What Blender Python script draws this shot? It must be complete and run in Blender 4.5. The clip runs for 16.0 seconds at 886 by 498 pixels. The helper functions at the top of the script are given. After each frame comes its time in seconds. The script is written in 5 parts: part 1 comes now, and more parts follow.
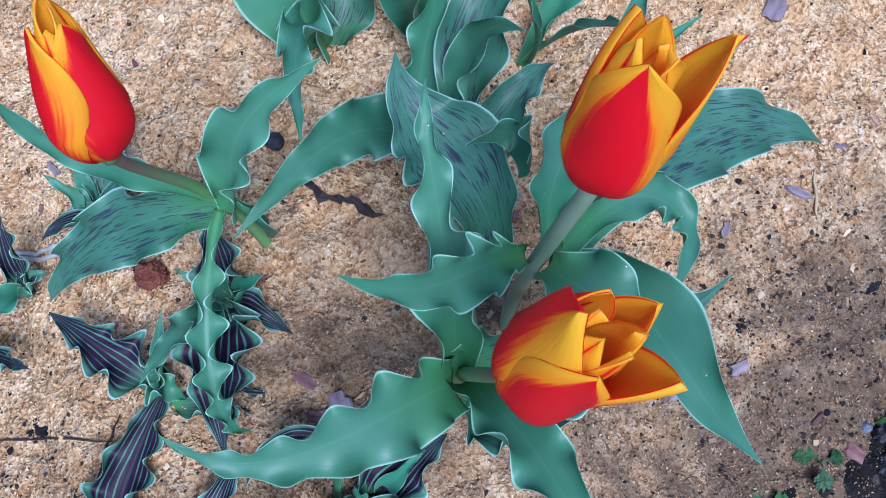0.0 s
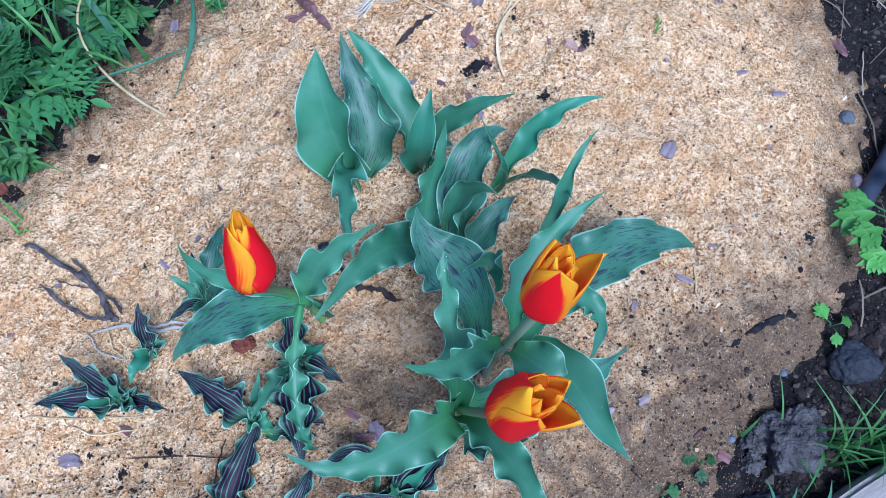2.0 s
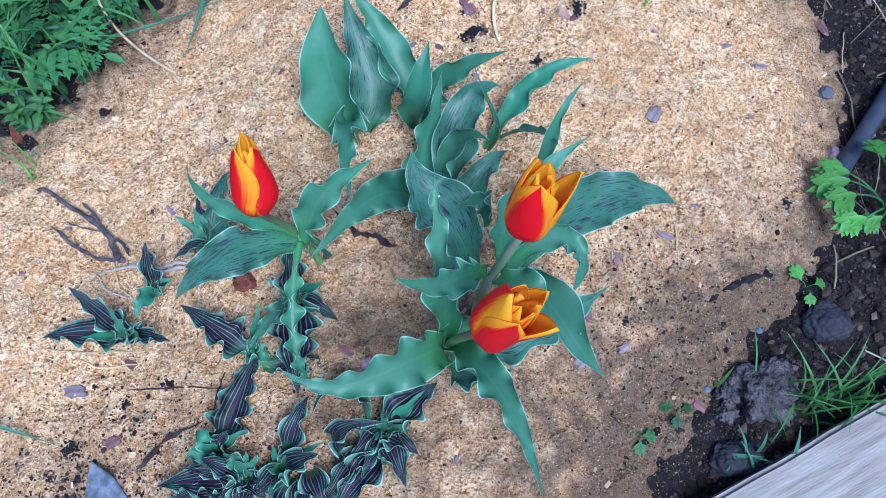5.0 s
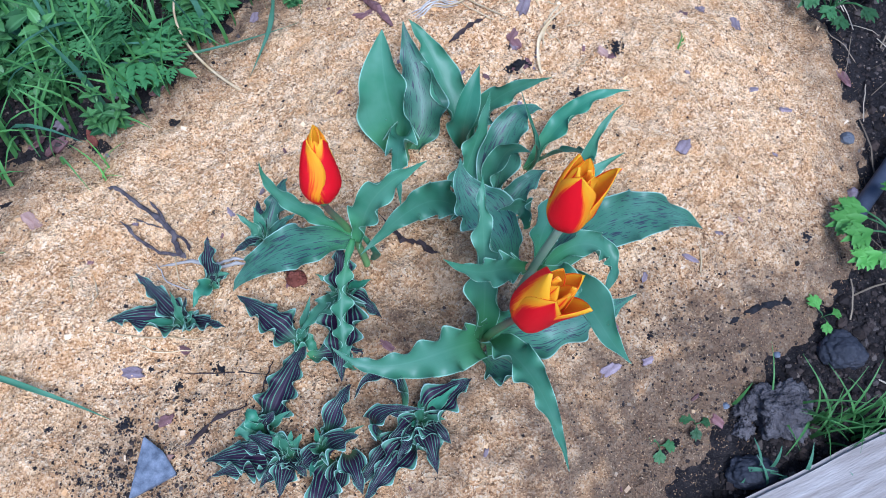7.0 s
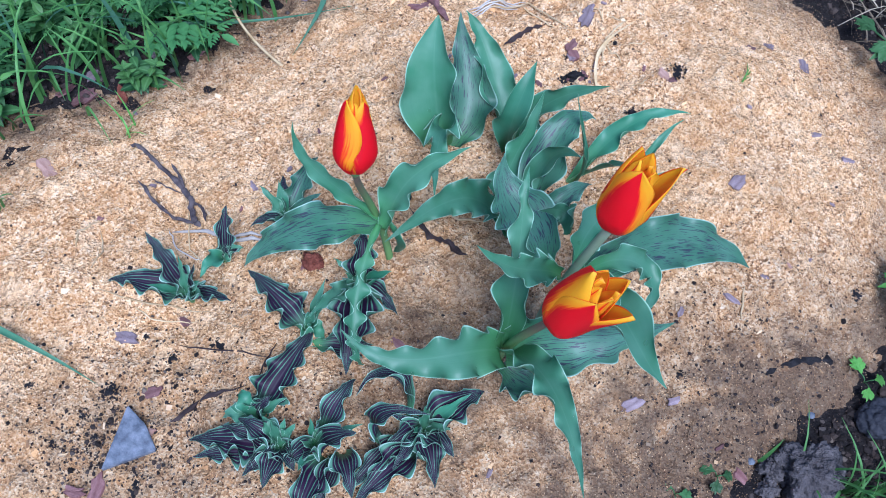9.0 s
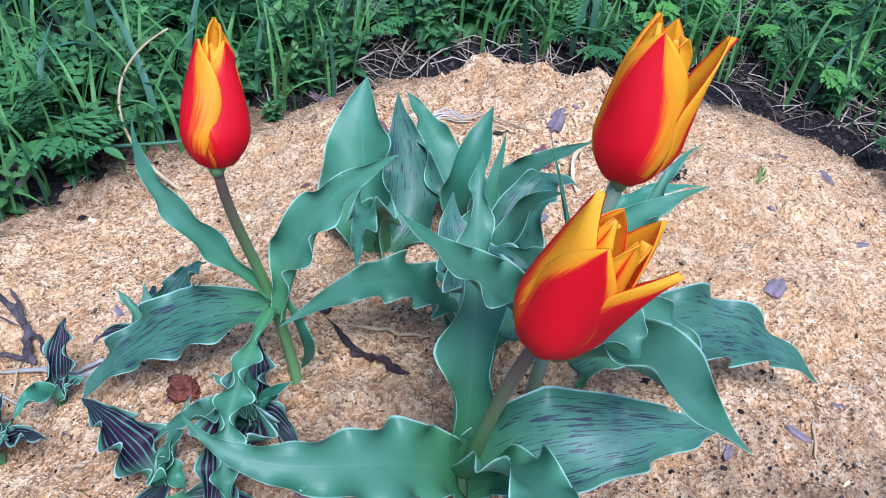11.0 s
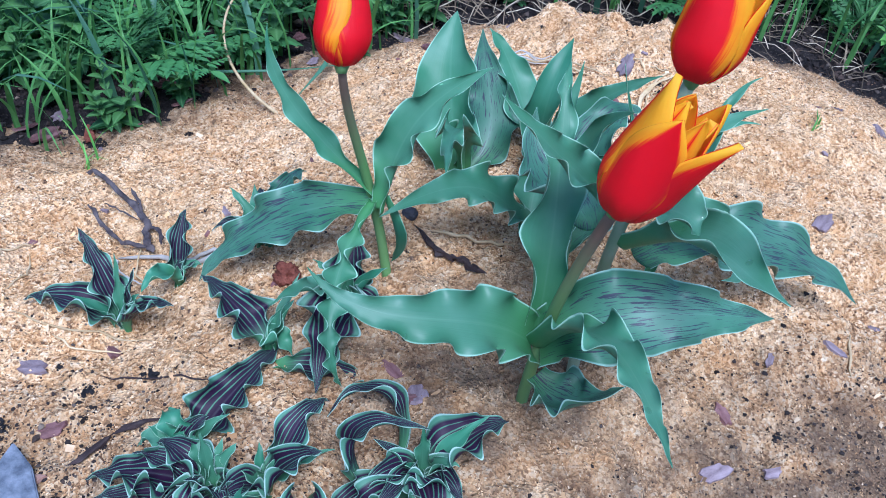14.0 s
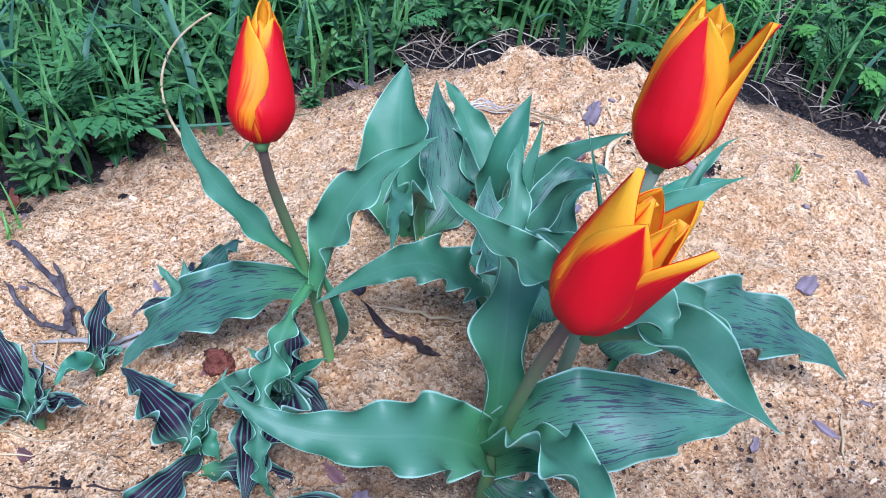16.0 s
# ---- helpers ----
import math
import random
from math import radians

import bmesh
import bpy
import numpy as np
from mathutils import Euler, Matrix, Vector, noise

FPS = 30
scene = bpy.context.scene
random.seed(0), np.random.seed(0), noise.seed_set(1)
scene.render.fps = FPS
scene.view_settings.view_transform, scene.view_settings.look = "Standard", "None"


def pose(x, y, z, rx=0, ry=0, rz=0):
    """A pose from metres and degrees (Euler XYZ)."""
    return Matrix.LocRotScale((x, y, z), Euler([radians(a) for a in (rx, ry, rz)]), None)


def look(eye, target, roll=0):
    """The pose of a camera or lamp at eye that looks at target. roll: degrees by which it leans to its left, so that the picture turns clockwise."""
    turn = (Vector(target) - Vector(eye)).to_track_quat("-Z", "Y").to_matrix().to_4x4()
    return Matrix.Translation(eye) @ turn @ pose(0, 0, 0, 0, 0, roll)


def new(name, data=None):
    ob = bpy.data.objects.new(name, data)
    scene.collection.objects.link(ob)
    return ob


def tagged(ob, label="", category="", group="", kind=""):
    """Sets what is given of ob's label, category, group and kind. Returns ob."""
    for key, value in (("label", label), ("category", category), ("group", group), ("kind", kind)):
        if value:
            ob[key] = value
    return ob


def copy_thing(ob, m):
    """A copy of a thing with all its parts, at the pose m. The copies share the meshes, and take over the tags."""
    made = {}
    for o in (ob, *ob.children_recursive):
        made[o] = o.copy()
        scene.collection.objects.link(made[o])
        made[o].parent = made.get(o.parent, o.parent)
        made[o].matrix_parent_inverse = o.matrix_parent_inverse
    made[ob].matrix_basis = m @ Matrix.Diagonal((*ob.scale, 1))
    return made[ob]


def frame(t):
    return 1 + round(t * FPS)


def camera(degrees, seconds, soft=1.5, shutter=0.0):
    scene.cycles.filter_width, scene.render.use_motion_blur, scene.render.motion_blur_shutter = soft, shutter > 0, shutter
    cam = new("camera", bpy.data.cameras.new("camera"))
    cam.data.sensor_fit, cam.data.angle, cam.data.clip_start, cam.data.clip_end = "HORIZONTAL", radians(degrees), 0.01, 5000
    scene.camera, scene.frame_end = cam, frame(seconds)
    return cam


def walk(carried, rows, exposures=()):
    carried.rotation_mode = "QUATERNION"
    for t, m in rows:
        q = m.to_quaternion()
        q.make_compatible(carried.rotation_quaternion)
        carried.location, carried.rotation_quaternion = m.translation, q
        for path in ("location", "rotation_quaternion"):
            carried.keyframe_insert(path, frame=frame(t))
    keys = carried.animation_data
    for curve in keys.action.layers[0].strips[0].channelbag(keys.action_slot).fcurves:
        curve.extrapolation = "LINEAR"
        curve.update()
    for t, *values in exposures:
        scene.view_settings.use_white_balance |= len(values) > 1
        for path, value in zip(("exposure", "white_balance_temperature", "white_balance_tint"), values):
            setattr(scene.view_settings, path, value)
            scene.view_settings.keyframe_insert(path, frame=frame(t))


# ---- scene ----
cam = camera(52.0, 16.0, soft=1.0)
METRES, EYE, TILT, LEAN, TURN = 1.2, 0.53, -70.0, 0.0, 0.0
ROWS = [
    (0.0, 0.0, 0.0, 0.0, 0.0, 0.0, -0.0),
    (0.5, -0.0025, -0.0247, 0.0187, -1.31, -0.29, -0.51),
    (1.0, -0.0088, -0.0561, 0.031, -1.41, -0.19, 0.17),
    (1.5, -0.0125, -0.1098, 0.0342, -1.61, -0.27, 0.86),
    (2.0, -0.0225, -0.1953, 0.039, -2.17, 0.95, 0.55),
    (2.5, -0.0236, -0.2422, 0.0349, -2.47, 2.26, 0.6),
    (3.0, -0.0278, -0.2446, 0.0381, -2.33, 2.26, 1.33),
    (3.5, -0.0236, -0.2294, 0.0409, -2.65, 0.77, 2.05),
    (4.0, -0.0207, -0.2136, 0.0486, -2.82, -0.09, 2.25),
    (4.2, -0.0142, -0.2092, 0.0393, -2.40, 0.04, 1.66),
    (6.3, -0.0304, -0.2547, -0.0499, -2.81, 5.09, -2.34),
    (6.5, -0.0256, -0.2594, -0.0491, -2.26, 5.35, -2.51),
    (7.0, -0.0324, -0.2702, -0.0493, -1.1, 5.68, -3.97),
    (7.5, -0.0458, -0.2729, -0.0551, -0.09, 5.36, -6.55),
    (8.0, -0.0572, -0.2724, -0.0631, 0.97, 4.6, -9.5),
    (8.5, -0.0574, -0.2762, -0.0637, 1.1, 5.6, -11.16),
    (9.0, -0.0371, -0.2251, -0.0756, -1.09, 8.38, -11.78),
    (9.5, -0.0014, -0.1462, -0.0712, -3.53, 13.94, -10.24),
    (10.0, 0.0086, 0.0043, -0.0999, -1.79, 22.3, -9.33),
    (10.2, 0.0113, 0.0216, -0.1126, -1.20, 25.90, -9.84),
    (12.3, -0.0117, -0.0669, -0.1784, -2.03, 29.67, -9.15),
    (12.5, -0.0118, -0.0705, -0.1867, -1.49, 29.19, -9.87),
    (13.0, -0.0078, -0.0644, -0.201, -1.05, 27.68, -10.84),
    (13.5, -0.005, -0.057, -0.2016, -1.38, 27.09, -11.46),
    (14.0, -0.0028, -0.039, -0.1972, -0.41, 26.9, -13.61),
    (14.5, -0.0037, -0.0232, -0.1722, 0.89, 26.73, -14.7),
    (15.0, -0.0006, -0.0103, -0.1538, 0.51, 26.98, -13.38),
    (15.5, 0.0018, -0.0099, -0.1465, -0.36, 27.8, -12.13),
    (16.0, 0.0023, -0.0095, -0.1486, -0.96, 28.53, -11.98),
]
walk(cam, [(t, pose(0, 0, EYE, TILT, LEAN, TURN) @ pose(METRES * x, METRES * y, METRES * z, 90 + pitch, roll, yaw)) for t, x, y, z, yaw, pitch, roll in ROWS], exposures=((0.0, 0.49, 4880, 14), (2.0, 0.55, 4690, 10), (4.5, 0.55, 4730, 10), (6.5, 0.58, 4900, 12), (8.5, 0.58, 4960, 13), (10.0, 0.64, 5080, 17), (12.5, 0.67, 4970, 14), (14.0, 0.65, 4930, 13), (16.0, 0.70, 4990, 18)))

# ---- world, sun and exposure ----
world = bpy.data.worlds.new("overcast_sky")
scene.world = world
world.use_nodes = True
wn, wl = world.node_tree.nodes, world.node_tree.links
sky = wn.new("ShaderNodeTexSky")
sky.sky_type = "NISHITA"
sky.sun_disc = False
sky.sun_elevation, sky.sun_rotation = radians(62), radians(160)
sky.air_density, sky.dust_density, sky.ozone_density = 1.0, 2.0, 2.0
wn["Background"].inputs["Strength"].default_value = 0.115
wl.new(sky.outputs[0], wn["Background"].inputs["Color"])

sun_data = bpy.data.lights.new("sun", "SUN")
sun_data.energy, sun_data.angle, sun_data.color = 2.9, radians(24), (1.0, 0.99, 0.98)
sun = new("sun", sun_data)
sun.matrix_world = look((0.35, -0.8, 2.0), (0, 0.2, 0))

# ---- materials ----


class Nodes:
    """A small wrapper round one node material."""

    def __init__(self, name, rough=0.6, spec=0.3):
        self.m = bpy.data.materials.new(name)
        self.m.use_nodes = True
        self.t = self.m.node_tree
        self.b = self.t.nodes["Principled BSDF"]
        self.b.inputs["Roughness"].default_value = rough
        self.b.inputs["Specular IOR Level"].default_value = spec

    def add(self, kind, **values):
        n = self.t.nodes.new(kind)
        for key, v in values.items():
            n.inputs[key.replace("_", " ")].default_value = v
        return n

    def link(self, a, b):
        self.t.links.new(a, b)

    def coord(self, which="Object"):
        return self.t.nodes.new("ShaderNodeTexCoord").outputs[which]

    def attr(self, name, out="Fac"):
        n = self.t.nodes.new("ShaderNodeAttribute")
        n.attribute_name = name
        return n.outputs[out]

    def scaled(self, vec, x, y, z=1.0):
        n = self.add("ShaderNodeMapping")
        n.inputs["Scale"].default_value = (x, y, z)
        self.link(vec, n.inputs["Vector"])
        return n.outputs[0]

    def noise(self, vec, scale, detail=3.0, rough=0.55):
        n = self.add("ShaderNodeTexNoise", Scale=scale, Detail=detail, Roughness=rough)
        self.link(vec, n.inputs["Vector"])
        return n.outputs["Fac"]

    def ramp(self, fac, *stops):
        n = self.t.nodes.new("ShaderNodeValToRGB")
        e = n.color_ramp.elements
        while len(e) < len(stops):
            e.new(0.5)
        for el, (p, c) in zip(e, stops):
            el.position = p
            el.color = (*c, 1) if len(c) == 3 else c
        self.link(fac, n.inputs[0])
        return n.outputs[0]

    def mix(self, fac, a, b, blend="MIX"):
        n = self.t.nodes.new("ShaderNodeMix")
        n.data_type, n.blend_type = "RGBA", blend
        for socket, v in ((n.inputs[0], fac), (n.inputs[6], a), (n.inputs[7], b)):
            if isinstance(v, (int, float)):
                socket.default_value = v
            elif isinstance(v, tuple):
                socket.default_value = (*v, 1)
            else:
                self.link(v, socket)
        return n.outputs[2]

    def math(self, op, a, b=0.5, clamp=False):
        n = self.t.nodes.new("ShaderNodeMath")
        n.operation, n.use_clamp = op, clamp
        for socket, v in ((n.inputs[0], a), (n.inputs[1], b)):
            if isinstance(v, (int, float)):
                socket.default_value = v
            else:
                self.link(v, socket)
        return n.outputs[0]

    def bump(self, height, strength, distance):
        n = self.add("ShaderNodeBump", Strength=strength, Distance=distance)
        self.link(height, n.inputs["Height"])
        self.link(n.outputs[0], self.b.inputs["Normal"])

    def colour(self, socket):
        self.link(socket, self.b.inputs["Base Color"])
        return self

    def glow_through(self, socket, amount):
        """Light that passes through a thin blade or petal."""
        tr = self.add("ShaderNodeBsdfTranslucent")
        self.link(socket, tr.inputs["Color"])
        mx = self.add("ShaderNodeMixShader")
        mx.inputs[0].default_value = amount
        out = self.t.nodes["Material Output"]
        self.link(self.b.outputs[0], mx.inputs[1])
        self.link(tr.outputs[0], mx.inputs[2])
        self.link(mx.outputs[0], out.inputs["Surface"])

    def random(self):
        return self.t.nodes.new("ShaderNodeObjectInfo").outputs["Random"]

    def island(self):
        return self.t.nodes.new("ShaderNodeNewGeometry").outputs["Random Per Island"]


def leaf_material(name, lush, pale, streak, streak_colour, rim_colour):
    """Glaucous tulip blade: fine parallel veins, streaks along the blade, a pale rim."""
    n = Nodes(name, *((0.55, 0.28) if streak >= 1 else (0.46, 0.42)))
    uv = n.coord("UV")
    veins = n.noise(n.scaled(uv, 900, 18), 1.0, 2)
    bloom = n.noise(n.coord(), 28, 3)
    col = n.mix(n.ramp(bloom, (0.3, (0, 0, 0)), (0.7, (1, 1, 1))), lush, pale)
    col = n.mix(n.ramp(n.attr("along"), (0.0, (0.75, 0.75, 0.75)), (0.30, (0, 0, 0))), col, (0.085, 0.25, 0.07))
    col = n.mix(n.math("MULTIPLY", veins, 0.22), col, tuple(v * 0.72 for v in lush))
    if streak > 0:
        if streak < 1:
            dashes = n.noise(n.scaled(uv, 1050, 62), 1.0, 2.0, 0.55)
            patch = n.noise(n.scaled(uv, 60, 16), 1.0, 2)
            dashes = n.math("ADD", dashes, n.math("MULTIPLY", n.math("SUBTRACT", patch, 0.5), 0.35))
            fac = n.ramp(dashes, (0.56, (0, 0, 0)), (0.60, (1, 1, 1)))
            fac = n.math("MULTIPLY", fac, 0.9)
        else:
            wob = n.noise(n.scaled(uv, 160, 30), 1.0, 2.0, 0.5)
            lines = n.math("SINE", n.math("ADD", n.math("MULTIPLY", n.attr("rim"), 27.0), n.math("MULTIPLY", wob, 5.0)))
            breaks = n.noise(n.scaled(uv, 500, 90), 1.0, 2.0, 0.5)
            lines = n.math("ADD", lines, n.math("MULTIPLY", n.math("SUBTRACT", breaks, 0.5), 1.0))
            fac = n.ramp(lines, (0.70, (1, 1, 1)), (0.88, (0, 0, 0)))
            fac = n.math("MULTIPLY", fac, n.ramp(n.attr("along"), (0.10, (0, 0, 0)), (0.30, (1, 1, 1))))
        inner = n.ramp(n.attr("rim"), (0.78, (1, 1, 1)), (0.87, (0, 0, 0)))
        fac = n.math("MULTIPLY", fac, inner)
        col = n.mix(fac, col, streak_colour)
    rim = n.ramp(n.attr("rim"), (0.945, (0, 0, 0)), (0.985, (1, 1, 1)))
    col = n.mix(n.math("MULTIPLY", rim, 0.85), col, rim_colour)
    mid = n.ramp(n.attr("rim"), (0.0, (1, 1, 1)), (0.06, (0, 0, 0)))
    col = n.mix(n.math("MULTIPLY", mid, 0.06), col, rim_colour)
    hue = n.t.nodes.new("ShaderNodeHueSaturation")
    n.link(n.math("ADD", n.math("MULTIPLY", n.random(), 0.3), 0.85), hue.inputs["Value"])
    n.link(col, hue.inputs["Color"])
    n.colour(hue.outputs[0])
    n.bump(n.math("ADD", veins, n.math("MULTIPLY", bloom, 2.0)), 0.22, 0.0007)
    n.glow_through(hue.outputs[0], 0.14)
    return n.m


M_LEAF = leaf_material("tulip_leaf_plain", (0.050, 0.180, 0.088), (0.108, 0.255, 0.160), 0, (0, 0, 0), (0.40, 0.62, 0.46))
M_LEAF_STREAK = leaf_material("tulip_leaf_streaked", (0.048, 0.152, 0.084), (0.098, 0.222, 0.148), 0.5, (0.030, 0.026, 0.055), (0.42, 0.62, 0.50))
M_LEAF_PURPLE = leaf_material("tulip_leaf_purple", (0.060, 0.17, 0.10), (0.120, 0.26, 0.175), 1, (0.020, 0.006, 0.027), (0.46, 0.62, 0.54))
M_LEAF_YOUNG = leaf_material("tulip_leaf_young", (0.042, 0.175, 0.090), (0.080, 0.240, 0.145), 0, (0, 0, 0), (0.30, 0.48, 0.32))


def petal_material(name, shade, width):
    """Red flame on yellow, feathered along the petal."""
    n = Nodes(name, 0.42, 0.45)
    uv = n.coord("UV")
    streaks = n.noise(n.scaled(uv, 700, 26), 1.0, 3, 0.65)
    big = n.noise(n.scaled(uv, 90, 40), 1.0, 2)
    f = n.math("ADD", n.attr("tongue"), n.math("MULTIPLY", n.math("SUBTRACT", streaks, 0.5), 0.38))
    f = n.math("ADD", f, n.math("MULTIPLY", n.math("SUBTRACT", big, 0.5), 0.25))
    col = n.ramp(f, (0.0, shade), (0.50 - width, shade), (0.50, (0.92, 0.15, 0.010)), (0.50 + width, (1.0, 0.50, 0.008)), (0.90, (1.0, 0.68, 0.02)))
    col = n.mix(n.math("MULTIPLY", streaks, 0.3), col, n.mix(0.12, col, (0.75, 0.10, 0.01)))
    n.colour(col)
    n.bump(n.math("ADD", streaks, n.math("MULTIPLY", big, 1.5)), 0.4, 0.0009)
    n.glow_through(col, 0.6)
    return n.m


M_PETAL_OUT = petal_material("petal_outside", (0.82, 0.006, 0.024), 0.08)
M_PETAL_IN = petal_material("petal_inside", (0.86, 0.07, 0.010), 0.16)

n = Nodes("tulip_stem", 0.5, 0.3)
grad = n.noise(n.scaled(n.coord(), 1, 1, 0.6), 40, 3)
col = n.mix(n.ramp(n.attr("along"), (0.52, (0, 0, 0)), (0.90, (1, 1, 1))), (0.13, 0.29, 0.085), (0.16, 0.088, 0.070))
col = n.mix(n.math("MULTIPLY", grad, 0.5), col, (0.16, 0.17, 0.10))
n.colour(col)
n.bump(grad, 0.2, 0.001)
M_STEM = n.m


def plain_stem():
    n = Nodes("tulip_stem_pale", 0.5, 0.3)
    grain = n.noise(n.coord(), 60, 3)
    n.colour(n.mix(grain, (0.16, 0.27, 0.14), (0.27, 0.30, 0.22)))
    n.bump(grain, 0.2, 0.001)
    return n.m



M_STEM_PALE = plain_stem()

n = Nodes("sawdust", 0.9, 0.15)
p = n.coord()
vor = n.add("ShaderNodeTexVoronoi", Scale=520.0)
n.link(p, vor.inputs["Vector"])
sep = n.t.nodes.new("ShaderNodeSeparateColor")
n.link(vor.outputs["Color"], sep.inputs[0])
clump, crumb, grain = n.noise(p, 105, 4, 0.65), n.noise(p, 300, 3, 0.6), n.noise(p, 900, 2)
tone = n.math("ADD", n.math("MULTIPLY", sep.outputs[0], 0.42), n.math("ADD", n.math("MULTIPLY", clump, 0.50), n.math("MULTIPLY", crumb, 0.60)))
tone = n.math("SUBTRACT", tone, 0.26)
col = n.ramp(tone, (0.26, (0.12, 0.058, 0.030)), (0.38, (0.44, 0.235, 0.105)), (0.50, (0.71, 0.425, 0.198)), (0.62, (0.85, 0.590, 0.335)), (0.80, (0.92, 0.75, 0.52)))
patch = n.noise(p, 9, 4)
col = n.mix(n.ramp(patch, (0.42, (0, 0, 0)), (0.70, (1, 1, 1))), col, n.mix(0.40, col, (0.40, 0.24, 0.11)))
dusty = n.ramp(n.math("ADD", n.noise(p, 30, 4, 0.6), n.math("MULTIPLY", n.math("SUBTRACT", n.noise(p, 7, 3), 0.5), 0.5)), (0.36, (0, 0, 0)), (0.70, (1, 1, 1)))
col = n.mix(n.math("MULTIPLY", dusty, 0.18), col, (0.80, 0.57, 0.31))
blot = n.noise(p, 48, 5, 0.65)
col = n.mix(n.math("MULTIPLY", n.ramp(blot, (0.36, (1, 1, 1)), (0.52, (0, 0, 0))), 0.42), col, (0.50, 0.245, 0.085))
col = n.mix(n.math("MULTIPLY", n.ramp(blot, (0.53, (0, 0, 0)), (0.68, (1, 1, 1))), 0.4), col, (0.90, 0.655, 0.40))
speck = n.add("ShaderNodeTexVoronoi", Scale=170.0)
n.link(p, speck.inputs["Vector"])
sp = n.t.nodes.new("ShaderNodeSeparateColor")
n.link(speck.outputs["Color"], sp.inputs[0])
few = n.math("MULTIPLY", n.ramp(sp.outputs[0], (0.0, (1, 1, 1)), (0.09, (1, 1, 1)), (0.10, (0, 0, 0))), n.ramp(n.math("ADD", speck.outputs["Distance"], n.math("MULTIPLY", crumb, 0.4)), (0.36, (1, 1, 1)), (0.48, (0, 0, 0))))
col = n.mix(n.math("MULTIPLY", few, 0.85), col, (0.055, 0.030, 0.026))
# darkens the colour for wet sawdust and for painted shade round the plants
damp_shade = n.attr("damp_shade")
col = n.mix(n.math("MULTIPLY", damp_shade, 0.88), col, n.mix(crumb, (0.05, 0.034, 0.026), (0.16, 0.105, 0.068)))
n.colour(col)
n.bump(n.math("ADD", n.math("MULTIPLY", vor.outputs["Distance"], 0.5), n.math("ADD", n.math("MULTIPLY", crumb, 1.2), n.math("MULTIPLY", clump, 1.8))), 0.9, 0.0034)
M_SAWDUST = n.m

n = Nodes("sawdust_flakes", 0.8, 0.2)
col = n.ramp(n.island(), (0.0, (0.04, 0.022, 0.018)), (0.12, (0.12, 0.062, 0.036)), (0.22, (0.46, 0.250, 0.105)), (0.50, (0.72, 0.435, 0.195)), (0.80, (0.88, 0.600, 0.320)), (1.0, (0.94, 0.77, 0.53)))
p = n.coord()
clump = n.ramp(n.noise(p, 105, 4, 0.65), (0.36, (1, 1, 1)), (0.58, (0, 0, 0)))
col = n.mix(n.math("MULTIPLY", clump, 0.30), col, (0.33, 0.165, 0.068))
dusty = n.ramp(n.math("ADD", n.noise(p, 30, 4, 0.6), n.math("MULTIPLY", n.math("SUBTRACT", n.noise(p, 7, 3), 0.5), 0.5)), (0.36, (0, 0, 0)), (0.70, (1, 1, 1)))
col = n.mix(n.math("MULTIPLY", dusty, 0.18), col, (0.82, 0.59, 0.33))
blot = n.noise(p, 48, 5, 0.65)
col = n.mix(n.math("MULTIPLY", n.ramp(blot, (0.36, (1, 1, 1)), (0.52, (0, 0, 0))), 0.4), col, (0.50, 0.245, 0.085))
col = n.mix(n.math("MULTIPLY", n.ramp(blot, (0.53, (0, 0, 0)), (0.68, (1, 1, 1))), 0.4), col, (0.90, 0.655, 0.40))
n.colour(n.mix(n.math("MULTIPLY", n.attr("damp_shade"), 0.85), col, (0.11, 0.072, 0.048)))
M_FLAKE = n.m

n = Nodes("garden_soil", 0.92, 0.15)
p = n.coord()
a, b = n.noise(p, 60, 6, 0.7), n.noise(p, 420, 4, 0.6)
col = n.ramp(a, (0.3, (0.008, 0.007, 0.008)), (0.55, (0.024, 0.020, 0.020)), (0.8, (0.055, 0.046, 0.042)))
col = n.mix(n.ramp(b, (0.6, (0, 0, 0)), (0.75, (1, 1, 1))), col, (0.11, 0.09, 0.075))
n.colour(col)
n.bump(n.math("ADD", a, b), 0.9, 0.006)
M_SOIL = n.m


def plain(name, c1, c2, scale, rough=0.7, bump=0.3, dist=0.001, stretch=(1, 1, 1), spec=0.25, rnd=0.0):
    """Two-tone mottled surface with fine relief."""
    n = Nodes(name, rough, spec)
    v = n.scaled(n.coord(), *stretch)
    a, b = n.noise(v, scale, 4, 0.6), n.noise(v, scale * 6, 3)
    col = n.mix(n.ramp(a, (0.35, (0, 0, 0)), (0.65, (1, 1, 1))), c1, c2)
    col = n.mix(n.math("MULTIPLY", b, 0.4), col, tuple(x * 0.5 for x in c1))
    if rnd:
        hue = n.t.nodes.new("ShaderNodeHueSaturation")
        n.link(n.math("ADD", n.math("MULTIPLY", n.random(), rnd), 1 - rnd / 2), hue.inputs["Value"])
        n.link(col, hue.inputs["Color"])
        col = hue.outputs[0]
    n.colour(col)
    n.bump(n.math("ADD", a, b), bump, dist)
    return n.m


